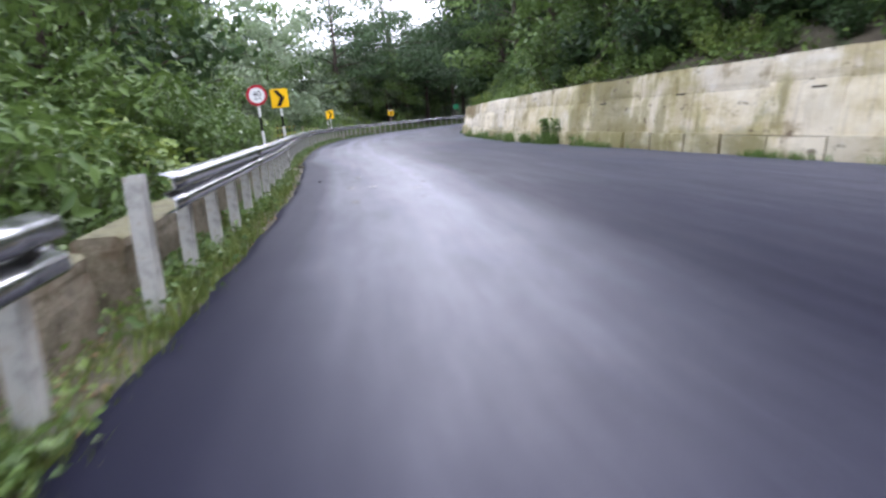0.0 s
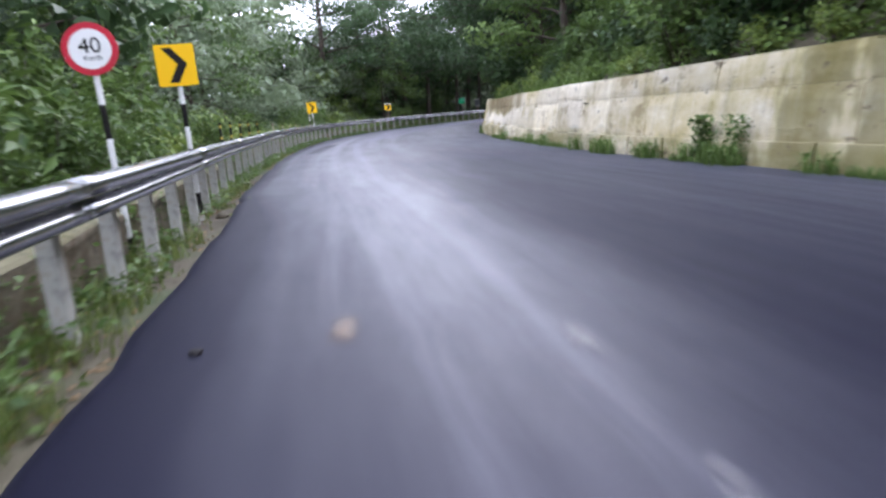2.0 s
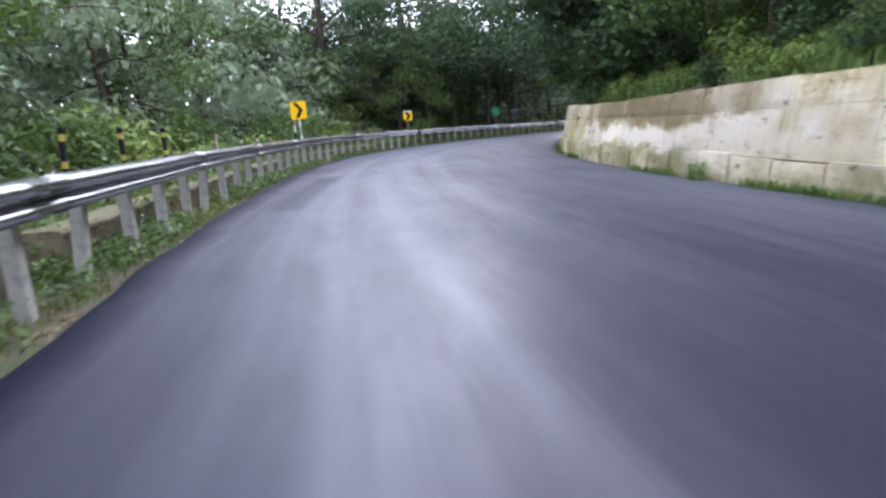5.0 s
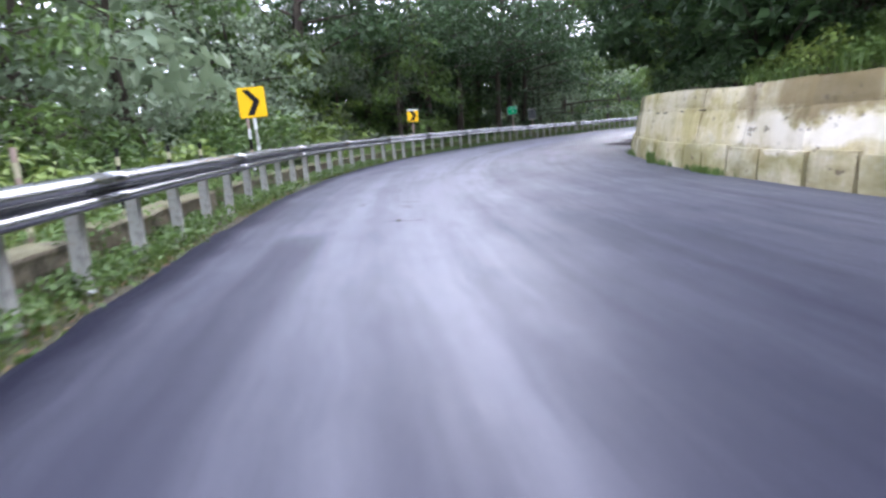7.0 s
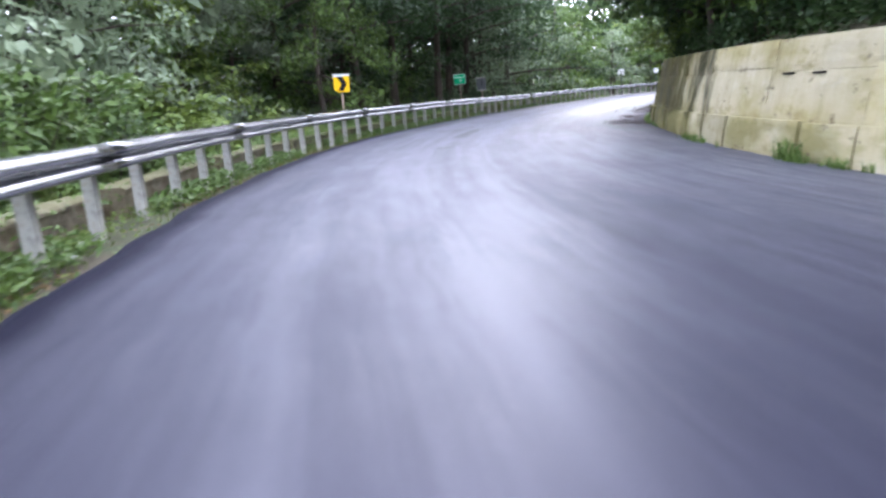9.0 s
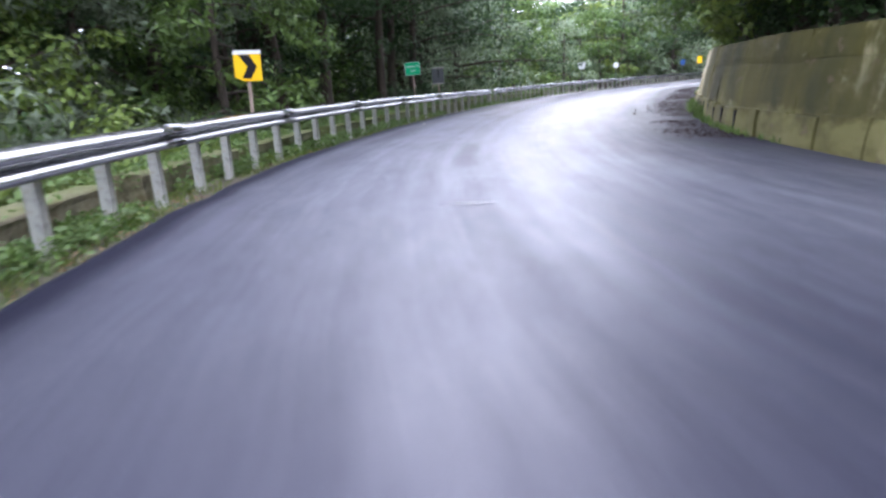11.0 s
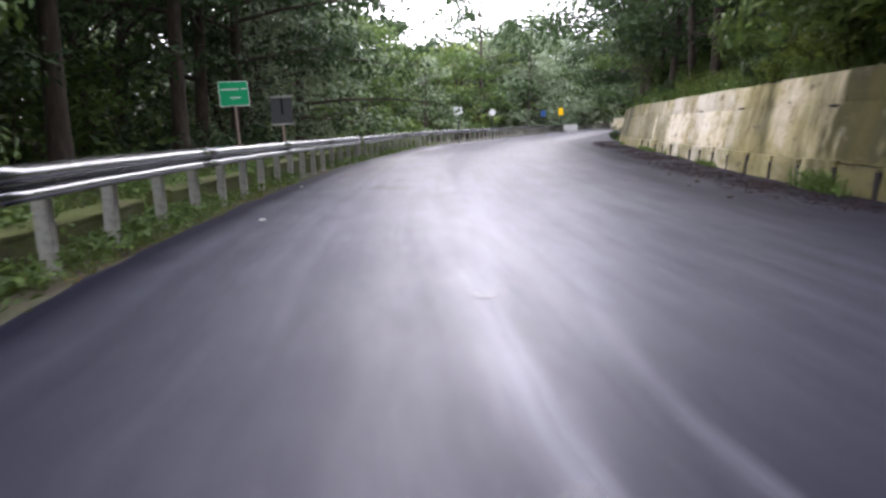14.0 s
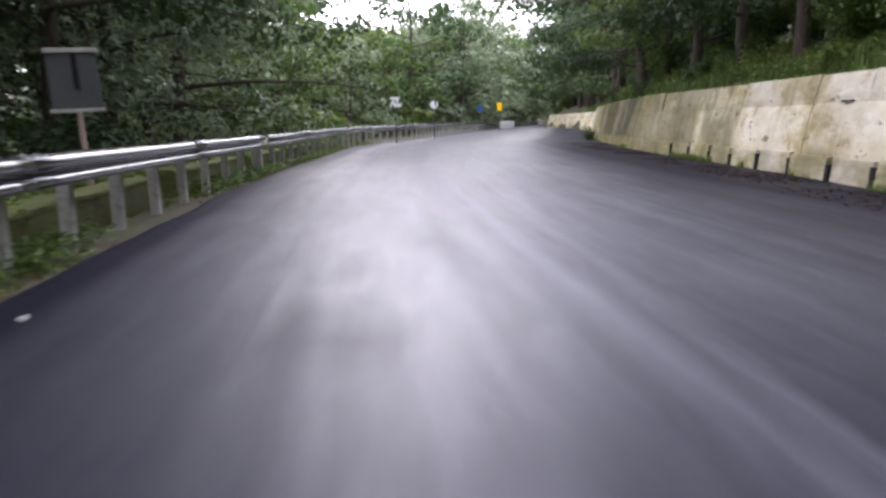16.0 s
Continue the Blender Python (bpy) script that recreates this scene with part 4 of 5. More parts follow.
def tree_parts(seed, height, spread, clear, leaves, leaf, aspect, droop=0.0, trunk_r=0.16):
    """Trunk and crown meshes of a tree; clear is the height of its lowest foliage."""
    rng = np.random.default_rng(seed)
    verts, faces, tips = [], [], []
    bend = rng.normal(0, 0.35, 2)
    far = 2 if leaves < 3000 else 1
    n = 8 // far
    tp = [np.array((bend[0] * (k / n)**2 * 2, bend[1] * math.sin(k / n * 3), height * 0.82 * k / n - (0.3 if k == 0 else 0))) for k in range(n + 1)]
    limb(verts, faces, tp, [trunk_r * (1.35 if k == 0 else 1 - 0.8 * k / n) for k in range(n + 1)], 9)
    limbs = int(7 + height * 0.9)
    for q in range(limbs):
        u = max(clear / height * 1.05, 0.1) + (1 - max(clear / height * 1.05, 0.1)) * (q + rng.uniform(0, 0.8)) / limbs
        k = u * 0.99 * n
        i = min(int(k), n - 1)
        p0 = tp[i] + (tp[i + 1] - tp[i]) * (k - i)
        a = q * 2.4 + rng.uniform(-0.6, 0.6)
        reach = spread * (0.45 + 0.6 * math.sin(math.pi * min(1, 0.2 + 0.75 * u))) * rng.uniform(0.7, 1.15)
        up = rng.uniform(0.15, 0.6) - droop * 0.35
        pts = [p0 + np.array((math.cos(a + 0.25 * w * w), math.sin(a + 0.25 * w * w), up)) * reach * w + np.array((0, 0, -droop * reach * w * w * 0.6)) for w in (0, 0.3, 0.6, 0.85, 1.0)]
        r0 = trunk_r * 0.42 * (1 - 0.6 * u)
        limb(verts, faces, pts[::far], [r0, r0 * 0.75, r0 * 0.5, r0 * 0.3, r0 * 0.12][::far], 6 - far)
        tips += [pts[2], pts[3], pts[4], pts[4]]
        for w in (0.5, 0.8):
            off = np.array((rng.normal(0, 0.5), rng.normal(0, 0.5), rng.normal(0.1, 0.35))) * spread * 0.35
            q0 = p0 + (pts[-1] - p0) * w
            if far == 1:
                limb(verts, faces, [q0, q0 + off * 0.6, q0 + off], [r0 * 0.35, r0 * 0.2, r0 * 0.06], 3)
            tips += [q0 + off, q0 + off * 0.6]
    tips.append(tp[-1])
    tips = np.array(tips)
    tips = tips[tips[:, 2] > clear * 0.8]
    mesh_trunk = mesh_from("trunk", verts, faces, BARK, True)
    # foliage: uneven tufts round the twigs, thinner inside
    tuft_r = spread * rng.uniform(0.1, 0.25, len(tips))
    weight = tuft_r**2
    pick = rng.choice(len(tips), leaves, p=weight / weight.sum())
    d = rng.normal(size=(leaves, 3))
    d /= np.linalg.norm(d, axis=1)[:, None]
    r = tuft_r[pick] * rng.uniform(0.35, 1.0, leaves)**0.4
    c = tips[pick] + d * r[:, None] * np.array((1.2, 1.2, 0.6))
    nrm = d * 1.1 + rng.normal(0, 0.35, (leaves, 3)) + np.array((0, 0, 0.6))
    keep = c[:, 2] > clear * 0.5
    v, f = leaf_quads(c[keep], nrm[keep], leaf, aspect, rng, droop)
    return mesh_trunk, v, f


def bush_arrays(seed, height, spread, leaves, leaf, aspect, droop=0.2):
    rng = np.random.default_rng(seed)
    stems = int(9 + spread * 6)
    verts, faces, tips = [], [], []
    for _ in range(stems):
        a, lean = rng.uniform(0, 2 * math.pi), rng.uniform(0.1, 1.0)
        h = height * rng.uniform(0.55, 1.0) * (1.0 - 0.3 * lean)
        e = np.array((math.cos(a) * lean * spread, math.sin(a) * lean * spread, h))
        pts = [np.array((e[0] * 0.15, e[1] * 0.15, -0.15)), np.array((e[0] * 0.45, e[1] * 0.45, h * 0.55)), e]
        limb(verts, faces, pts, [0.022, 0.014, 0.004], 3)
        tips += [pts[1] * 0.75, pts[1], (pts[1] + pts[2]) / 2, pts[2], pts[2]]
    tips = np.array(tips)
    pick = rng.integers(0, len(tips), leaves)
    d = rng.normal(size=(leaves, 3))
    d /= np.linalg.norm(d, axis=1)[:, None]
    c = tips[pick] + d * (spread * 0.3 * rng.uniform(0.1, 1, leaves)**0.6)[:, None]
    c[:, 2] = np.maximum(c[:, 2], 0.03)
    nrm = d * 0.6 + rng.normal(0, 0.4, (leaves, 3)) + np.array((0, 0, 0.9))
    v, f = leaf_quads(c, nrm, leaf, aspect, rng, droop)
    return mesh_from("woody_base", verts, faces, BARK, True), v, f


def make_plant(name, trunk_name, data, mat, label, category, group):
    root = new(name)
    tagged(root, label, category, group)
    trunk_mesh, v, f = data
    child(trunk_name, trunk_mesh, root)
    child("crown" if trunk_name == "trunk" else "foliage", tri_mesh("crown", v, f, mat), root)
    return root


G_T, G_B = "trees of the roadside forest", "shrubs along the road"


def tree_kind(name, seed, height, spread, clear, leaf, aspect, droop, r, mat, label, leaves):
    return make_plant(name, "trunk", tree_parts(seed, height, spread, clear, leaves, leaf, aspect, droop, r), mat, label, "tree", G_T)


def tree_set(leaves, grow, seed):
    """The six kinds of tree; those that stand far off have fewer, larger tufts."""
    return [
        tree_kind("broadleaf_tree", seed + 1, 11, 3.6, 1.4, 0.27 * grow, 0.5, 0.15, 0.16, LEAF_DARK, "tall dark green broadleaf forest tree", leaves),
        tree_kind("broadleaf_tree", seed + 2, 10, 3.2, 0.8, 0.24 * grow, 0.55, 0.3, 0.15, LEAF_MID, "mid green broadleaf tree with low limbs", leaves),
        tree_kind("silvery_tree", seed + 3, 9.5, 3.4, 0.7, 0.24 * grow, 0.5, 0.45, 0.15, LEAF_PALE_HAZE, "grey-green tree with large pale drooping leaves", leaves),
        tree_kind("forest_tree", seed + 4, 12, 3.4, 2.6, 0.27 * grow, 0.5, 0.1, 0.22, LEAF_DARK, "tall forest tree with a bare dark trunk", leaves),
        tree_kind("feathery_tree", seed + 5, 9, 3.0, 0.7, 0.24 * grow, 0.34, 0.8, 0.12, LEAF_MID, "feathery green tree with hanging twigs", leaves),
        tree_kind("broadleaf_tree", seed + 6, 8, 3.4, 0.5, 0.26 * grow, 0.55, 0.2, 0.13, LEAF_FRESH, "bright green leafy young tree", leaves),
    ]


NEAR_TREES, MID_TREES, FAR_TREES = tree_set(3900, 0.9, 0), tree_set(1550, 1.4, 20), tree_set(800, 1.95, 40)
CANOPY = tree_kind("canopy_tree", 71, 10.5, 5.2, 1.7, 0.205, 0.5, 0.25, 0.2, LEAF_DARK, "spreading dark canopy tree overhanging the road", 6400)
# high crowns added above the view to keep light off the left side
SHADE = tree_kind("canopy_tree", 83, 12.0, 5.4, 4.4, 0.22, 0.5, 0.2, 0.22, LEAF_DARK, "tall dark canopy tree, its high dense crown added to block light", 6400)
WEEPING = tree_kind("feathery_tree", 75, 8.2, 3.1, 0.5, 0.2, 0.3, 0.9, 0.12, LEAF_SOFT_HAZE, "grey-green feathery tree with drooping sprays", 6000)
BUSHES = [
    make_plant("shrub", "woody_base", bush_arrays(11, 1.5, 0.9, 900, 0.15, 0.5), LEAF_MID, "leafy green roadside shrub", "shrub", G_B),
    make_plant("shrub", "woody_base", bush_arrays(12, 2.3, 1.2, 1150, 0.18, 0.5), LEAF_MID, "tall leafy green shrub", "shrub", G_B),
    make_plant("shrub", "woody_base", bush_arrays(13, 1.2, 1.0, 850, 0.155, 0.45), LEAF_FRESH, "bright yellow-green low shrub", "shrub", G_B),
    make_plant("shrub", "woody_base", bush_arrays(14, 2.6, 1.3, 1250, 0.23, 0.34, 0.9), LEAF_MID, "arching shrub with long narrow leaves", "shrub", G_B),
    make_plant("shrub", "woody_base", bush_arrays(15, 1.7, 1.1, 900, 0.18, 0.75, 0.3), LEAF_FRESH, "broad-leaved light green weedy shrub", "shrub", G_B),
    make_plant("shrub", "woody_base", bush_arrays(16, 1.6, 1.1, 900, 0.2, 0.5, 0.3), LEAF_DARK, "dark green forest shrub with shade put into its leaf colour", "shrub", G_B),
]
USED = set()


SIGN_SPOTS = ((-3.13, 14.6), (-3.15, 16.53), (-7.09, 41.7), (-5.15, 57.8), (0.4, 71.4), (1.85, 73.5))


def plant(kind, x, y, scale=1.0, z=None, tall=1.0):
    if kind.name.startswith("shrub") and kind.name in USED and any((x - a)**2 + (y - b + 0.5)**2 < 1.7 for a, b in SIGN_SPOTS):
        return kind
    if kind.name.startswith(("broadleaf", "silvery", "feathery", "forest")) and any(math.hypot(x - a, y - b) < 5.2 for a, b in SIGN_SPOTS):
        x -= 2.8
    m = pose(x, y, ground_z(x, y) - 0.03 if z is None else z, vrng.uniform(-4, 4), vrng.uniform(-4, 4), vrng.uniform(0, 360)) @ Matrix.Diagonal((scale, scale, scale * tall, 1))
    if kind.name not in USED:
        USED.add(kind.name)
        kind.matrix_basis = m
        return kind
    c = copy_thing(kind, Matrix.Identity(4))
    c.matrix_basis = m
    return c


vrng = random.Random(21)

# sky gaps as bearings from camera positions: woods there are sized to fit the view
OPENINGS = [((1.9, -1.6), -7.4, 5.4, 0.1), ((-3.9, 51.5), 25.7, 3.3, 0.112), ((0.0, 63.0), 31.2, 2.8, 0.135)]


def sky_limit(x, y, crown):
    """How tall a tree may stand at a place without closing the gap over the road."""
    lim = 99.0
    for (ex, ey), az, half, slope in OPENINGS:
        d = math.hypot(x - ex, y - ey)
        a = math.degrees(math.atan2(x - ex, y - ey))
        if y > ey and abs(a - az) < half + math.degrees(math.atan2(crown * 0.42, d)):
            lim = min(lim, 1.0 + slope * d)
    return lim


# bearings from camera positions: trees cut down above the view to let skylight onto the road
CORRIDOR = [((1.9, -1.6), -7.0, 11.0, 0.22), ((-3.7, 29.6), 2.0, 12.0, 0.32), ((-3.0, 53.0), 33.0, 19.0, 0.2)]


def corridor_limit(x, y):
    lim = 99.0
    for (ex, ey), az, half, slope in CORRIDOR:
        d = math.hypot(x - ex, y - ey)
        if d > 17 and y > ey and abs(math.degrees(math.atan2(x - ex, y - ey)) - az) < half:
            lim = min(lim, 1.0 + slope * d)
    return lim


TREE_H = [11, 10, 9.5, 12, 9, 8]


def plant_tree(i, x, y, scale, near=0):
    """A tree of the i-th kind; under the gaps of sky it is sized to the skyline in view."""
    lim = sky_limit(x, y, 2.4 * scale)
    g = ground_z(x, y)
    if lim < 90:
        if lim - g < 3:
            return
        scale = min((lim - g) / TREE_H[i] * vrng.uniform(1.0, 1.12), 1.8)
    tall_tree((FAR_TREES, MID_TREES, NEAR_TREES)[near][i], x, y, scale, TREE_H[i])


def tall_tree(kind, x, y, scale, height):
    """Plant a tree, lower where it stands in the corridor over the road."""
    room = corridor_limit(x, y) - ground_z(x, y)
    if room > 3.5:
        plant(kind, x, y, min(scale, room / height * 1.05))


# outside of the bend: shrubs behind the rail, then trees in loose rows
s = 9.0
while s < S0 + 84:
    y = RAIL.at(s)[1]
    dense = 1.0 if y < 22 or 40 < y < 50 else 0.75
    if y > 58:
        dense = 0.55
    if vrng.random() < dense:
        if y < 10:
            pick = vrng.choice((0, 4, 4, 3, 1))
        elif y < 22:
            pick = vrng.choice((3, 3, 1, 0))
        elif y < 40:
            pick = vrng.choice((2, 2, 0, 4))
        elif y < 52:
            pick = vrng.choice((4, 0, 1, 2))
        else:
            pick = vrng.choice((5, 5, 0, 2))
        low = 0.6 if 21 < y < 40 or y > 56 else 0.9
        x, yy = RAIL.at(s, -vrng.uniform(1.5, 2.1))
        plant(BUSHES[pick], x, yy, vrng.uniform(0.75, 1.1) * low)
    s += vrng.uniform(1.1, 1.7)
s = 7.0
while s < S0 + 84:
    y = RAIL.at(s)[1]
    x, yy = RAIL.at(s, -vrng.uniform(2.8, 4.2))
    if y < 24:
        plant(BUSHES[vrng.choice((1, 3, 3, 0))], x, yy, vrng.uniform(1.1, 1.6))
    elif y < 40:
        plant(BUSHES[vrng.choice((2, 2, 2, 0))], x, yy, vrng.uniform(1.2, 1.6))
    elif y < 54:
        plant(BUSHES[vrng.choice((1, 0, 4, 5))], x, yy, vrng.uniform(0.9, 1.4))
    elif vrng.random() < 0.5:
        plant(BUSHES[vrng.choice((5, 5, 1))], x, yy, vrng.uniform(0.8, 1.1))
    s += vrng.uniform(1.9, 2.8)
for lo, hi, step, near in ((4.8, 7.0, 3.3, 2), (8.5, 12, 3.8, 1), (13, 18, 4.2, 0), (20, 30, 6.0, 0)):
    s = 6.0
    while s < RAIL.length - 6:
        y = RAIL.at(s)[1]
        back = 2.6 if (19 < y < 40 or y < 2) and near == 2 else 0.0
        x, yy = RAIL.at(s, -vrng.uniform(lo, hi) - back)
        # pale kinds farther off imitate haze, dark kinds the shaded wood
        if y < 22:
            i = vrng.choice((4, 1, 5, 1) if near == 2 else (0, 1, 3))
        elif y < 31 and near:
            i = vrng.choice((0, 1, 4, 0))
        elif y < 56:
            i = vrng.choice(((2, 2, 2, 4) if y > 34 else (2, 1, 2, 4)) if near == 2 else (2, 2, 2, 1))
        elif y < 66:
            i = vrng.choice((1, 4, 0, 3) if near == 2 else (0, 2, 1) if near else (2, 2, 1))
        else:
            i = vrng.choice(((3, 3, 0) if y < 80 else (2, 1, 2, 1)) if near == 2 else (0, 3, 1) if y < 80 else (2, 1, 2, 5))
        plant_tree(i, x, yy, vrng.uniform(1.05, 1.4) * (1.25 if near == 1 and y < 60 else 1.0) if near else vrng.uniform(1.25, 1.6), near if S0 - 4 < s < S0 + 92 else min(near, 1))
        s += step * vrng.uniform(0.75, 1.3) * (1.0 if s < S0 + 100 else 1.5)

# inside of the bend: grass and shrubs on the bank over the wall, then overhanging trees
for lo, hi, step, low, kinds in ((0.95, 1.4, 1.3, 0.5, (2, 0, 5)), (1.7, 2.6, 1.7, 0.75, (5, 0, 3)), (3.0, 4.4, 2.3, 0.95, (5, 1, 3))):
    s = 14.0
    while s < WALL.s_of_y(92):
        y = WALL.at(s)[1]
        x, yy = WALL.at(s, vrng.uniform(lo, hi))
        sunny = 28 < y < 41 or 63 < y < 76
        # dark-leaved shrubs from y 43 to 62 paint the bank's shade
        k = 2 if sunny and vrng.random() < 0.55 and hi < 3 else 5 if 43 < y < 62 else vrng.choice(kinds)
        if not (s > WALL_END and vrng.random() < 0.4):
            plant(BUSHES[k], x, yy, vrng.uniform(0.75, 1.15) * low)
        s += step * vrng.uniform(0.75, 1.3)
for lo, hi, step, near in ((2.8, 4.6, 3.2, 2), (6.5, 10, 4.4, 1), (12, 17, 6.5, 0), (20, 27, 10.0, 0)):
    s = 5.0
    while s < WALL.length - 20:
        x, yy = WALL.at(s, vrng.uniform(lo, hi))
        # taller here, so that crowns out of view shade the bank
        grow = vrng.uniform(1.25, 1.6) if 42 < yy < 64 else vrng.uniform(0.85, 1.2)
        q = WALL.signed(np.array([[x, yy]]))[0][0]
        if q > 2.4:
            # dark-leaved kinds from y 42 to 72 deepen the shade by colour
            plant_tree(vrng.choice((0, 0, 3) if 42 < yy < 72 else (0, 1, 3, 1, 4)), x, yy, grow, near if WALL.s_of_y(5) < s < WALL.s_of_y(88) else min(near, 1))
        s += step * vrng.uniform(0.75, 1.3)

# thick dark shrubs on the bank over the first stretch of the wall
for k in range(20):
    x, yy = WALL.at(WALL.s_of_y(4.5 + 1.0 * k), vrng.uniform(1.1, 3.4))
    plant(BUSHES[vrng.choice((5, 5, 0, 1))], x, yy, vrng.uniform(0.8, 1.15))

# spreading trees over the second half of the bend, some added out of view to shade it
for y, off, grow in ((44.0, 3.0, 1.1), (47.5, 3.0, 1.2), (50.0, 3.2, 1.05), (52.5, 2.6, 1.25), (55.0, 3.6, 1.15), (57.5, 3.6, 1.4), (59.0, 4.6, 1.1), (54.0, 4.8, 1.2), (60.6, 3.7, 1.55),
                     (64.0, 3.6, 1.5), (63.5, 5.0, 1.1), (66.5, 3.4, 1.1), (65.0, 8.0, 1.2), (69.0, 6.0, 1.2), (73.0, 4.2, 1.3), (77.5, 4.0, 1.3), (84.0, 1.5, 1.1), (88.0, 1.2, 1.2), (93.0, 1.4, 1.1),
                     (99.0, 1.6, 1.2), (110.0, 2.6, 1.1), (117.0, 2.4, 1.2)):
    x, yy = WALL.at(WALL.s_of_y(y), off)
    plant(CANOPY, x, yy, grow)
for y, off, i, grow in ((52.0, 1.7, 0, 0.8), (54.3, 1.3, 0, 0.85), (55.8, 1.2, 1, 0.9), (57.3, 1.2, 0, 0.95), (58.5, 1.5, 1, 0.9), (59.6, 1.1, 0, 1.15), (61.6, 1.0, 1, 1.1), (63.6, 1.1, 1, 1.2), (66.0, 1.2, 4, 1.1), (71.5, 2.2, 0, 0.85), (74.0, 1.7, 0, 0.95), (76.5, 1.8, 0, 1.0), (79.0, 1.6, 0, 1.0), (81.5, 1.6, 1, 0.95), (85.5, 1.8, 0, 0.95), (9.0, 2.2, 0, 0.95), (13.0, 2.4, 0, 0.9), (17.0, 2.2, 4, 0.9)):
    x, yy = WALL.at(WALL.s_of_y(y), off)
    plant(NEAR_TREES[i], x, yy, grow)
# light-blocking crowns added along the outside of the bend
for y, off in ((62.5, 5.4), (67.0, 4.2), (71.0, 4.6), (75.0, 4.0), (79.0, 4.4), (69.0, 8.5), (74.0, 8.5), (79.5, 9.0)):
    x, yy = RAIL.at(RAIL.s_of_y(y), -off)
    plant(SHADE, x, yy, vrng.uniform(1.0, 1.2))
for k in range(13):
    x, yy = RAIL.at(RAIL.s_of_y(50 + 2.4 * k), -vrng.uniform(5, 8))
    plant(BUSHES[vrng.choice((5, 5, 1))], x, yy, vrng.uniform(1.3, 1.8))
for x, yy in ((3.8, 85.5), (6.4, 88.8)):
    plant(CANOPY, x, yy, vrng.uniform(1.1, 1.25))
# tall woods closing the view where the road leaves it
for k in range(11):
    x, yy = RAIL.at(RAIL.s_of_y(114 + 4.5 * k), -vrng.uniform(4, 8))
    tall_tree(MID_TREES[vrng.choice((2, 1, 0, 2))], x, yy, vrng.uniform(1.35, 1.7), 11)
for x, yy in ((66, 128), (72, 126), (80, 132), (88, 138), (74, 140), (86, 147), (62, 122), (95, 150)):
    tall_tree(MID_TREES[vrng.choice((2, 1, 0))], x + 6, yy + 7, vrng.uniform(1.4, 1.75), 11)
for x, yy in ((98, 172), (106, 178), (103, 166), (111, 171), (116, 180), (95, 180), (108, 190)):
    tall_tree(MID_TREES[vrng.choice((2, 1, 0))], x, yy, vrng.uniform(1.6, 1.9), 11)
for k in range(17):
    x, yy = WALL.at(WALL.s_of_y(43 + 1.45 * k), vrng.uniform(1.3, 2.4))
    plant(BUSHES[vrng.choice((5, 5, 1))], x, yy, vrng.uniform(1.1, 1.7))
for k in range(11):
    x, yy = RAIL.at(RAIL.s_of_y(123 + 4 * k), -vrng.uniform(2.5, 5))
    tall_tree(MID_TREES[vrng.choice((2, 1, 2))], x, yy, vrng.uniform(1.6, 1.8) + 0.04 * k, 11)
for k in range(8):
    x, yy = WALL.at(WALL.s_of_y(106 + 5.5 * k), vrng.uniform(2.2, 4.5))
    tall_tree(MID_TREES[vrng.choice((0, 3, 1))], x, yy, vrng.uniform(1.2, 1.5), 11)
for x, yy, i, grow in ((20.5, 112.5, 0, 1.2), (17.0, 108.5, 1, 1.2), (24.5, 122.0, 0, 1.45), (27.5, 132.0, 1, 1.5), (23.0, 118.0, 0, 1.3), (14.0, 105.0, 1, 1.1)):
    plant(MID_TREES[i], x, yy, grow)
for x, yy, grow in ((-9.4, 57.6, 1.15), (-7.8, 62.0, 1.12), (-10.8, 62.5, 1.3), (-8.8, 67.0, 1.3)):
    plant(WEEPING, x, yy, grow)
plant(NEAR_TREES[3], -7.6, 60.9, 1.35)
plant(NEAR_TREES[4], -5.9, 63.0, 1.0)
plant(NEAR_TREES[5], -7.4, 59.4, 0.72)
plant(NEAR_TREES[4], -5.8, 67.2, 1.05)
plant(NEAR_TREES[3], -3.0, 73.4, 1.5)
# green shrubs leaning over the top of the wall
for k in range(12):
    x, yy = WALL.at(WALL.s_of_y(55.5 + 0.85 * k), vrng.uniform(0.8, 1.5))
    plant(BUSHES[(1, 4, 0, 1)[k % 4]], x, yy, vrng.uniform(0.75, 1.1))
# low dark growth hiding the trunks on the bank, with one bright clump
for k in range(22):
    x, yy = WALL.at(WALL.s_of_y(47.5 + 1.3 * k), vrng.uniform(2.4, 4.2))
    plant(BUSHES[vrng.choice((5, 5, 1))], x, yy, vrng.uniform(1.5, 2.1))
for y, off, i, grow in ((62.4, 0.95, 2, 0.9), (63.6, 1.1, 4, 1.0), (64.8, 0.9, 2, 1.05), (65.9, 1.2, 4, 0.9)):
    plant(BUSHES[i], *WALL.at(WALL.s_of_y(y), off), grow)

for k, kind in enumerate(NEAR_TREES + MID_TREES + FAR_TREES):
    if kind.name not in USED:
        plant(kind, *RAIL.at(20 + 4 * k, -17), 1.0)


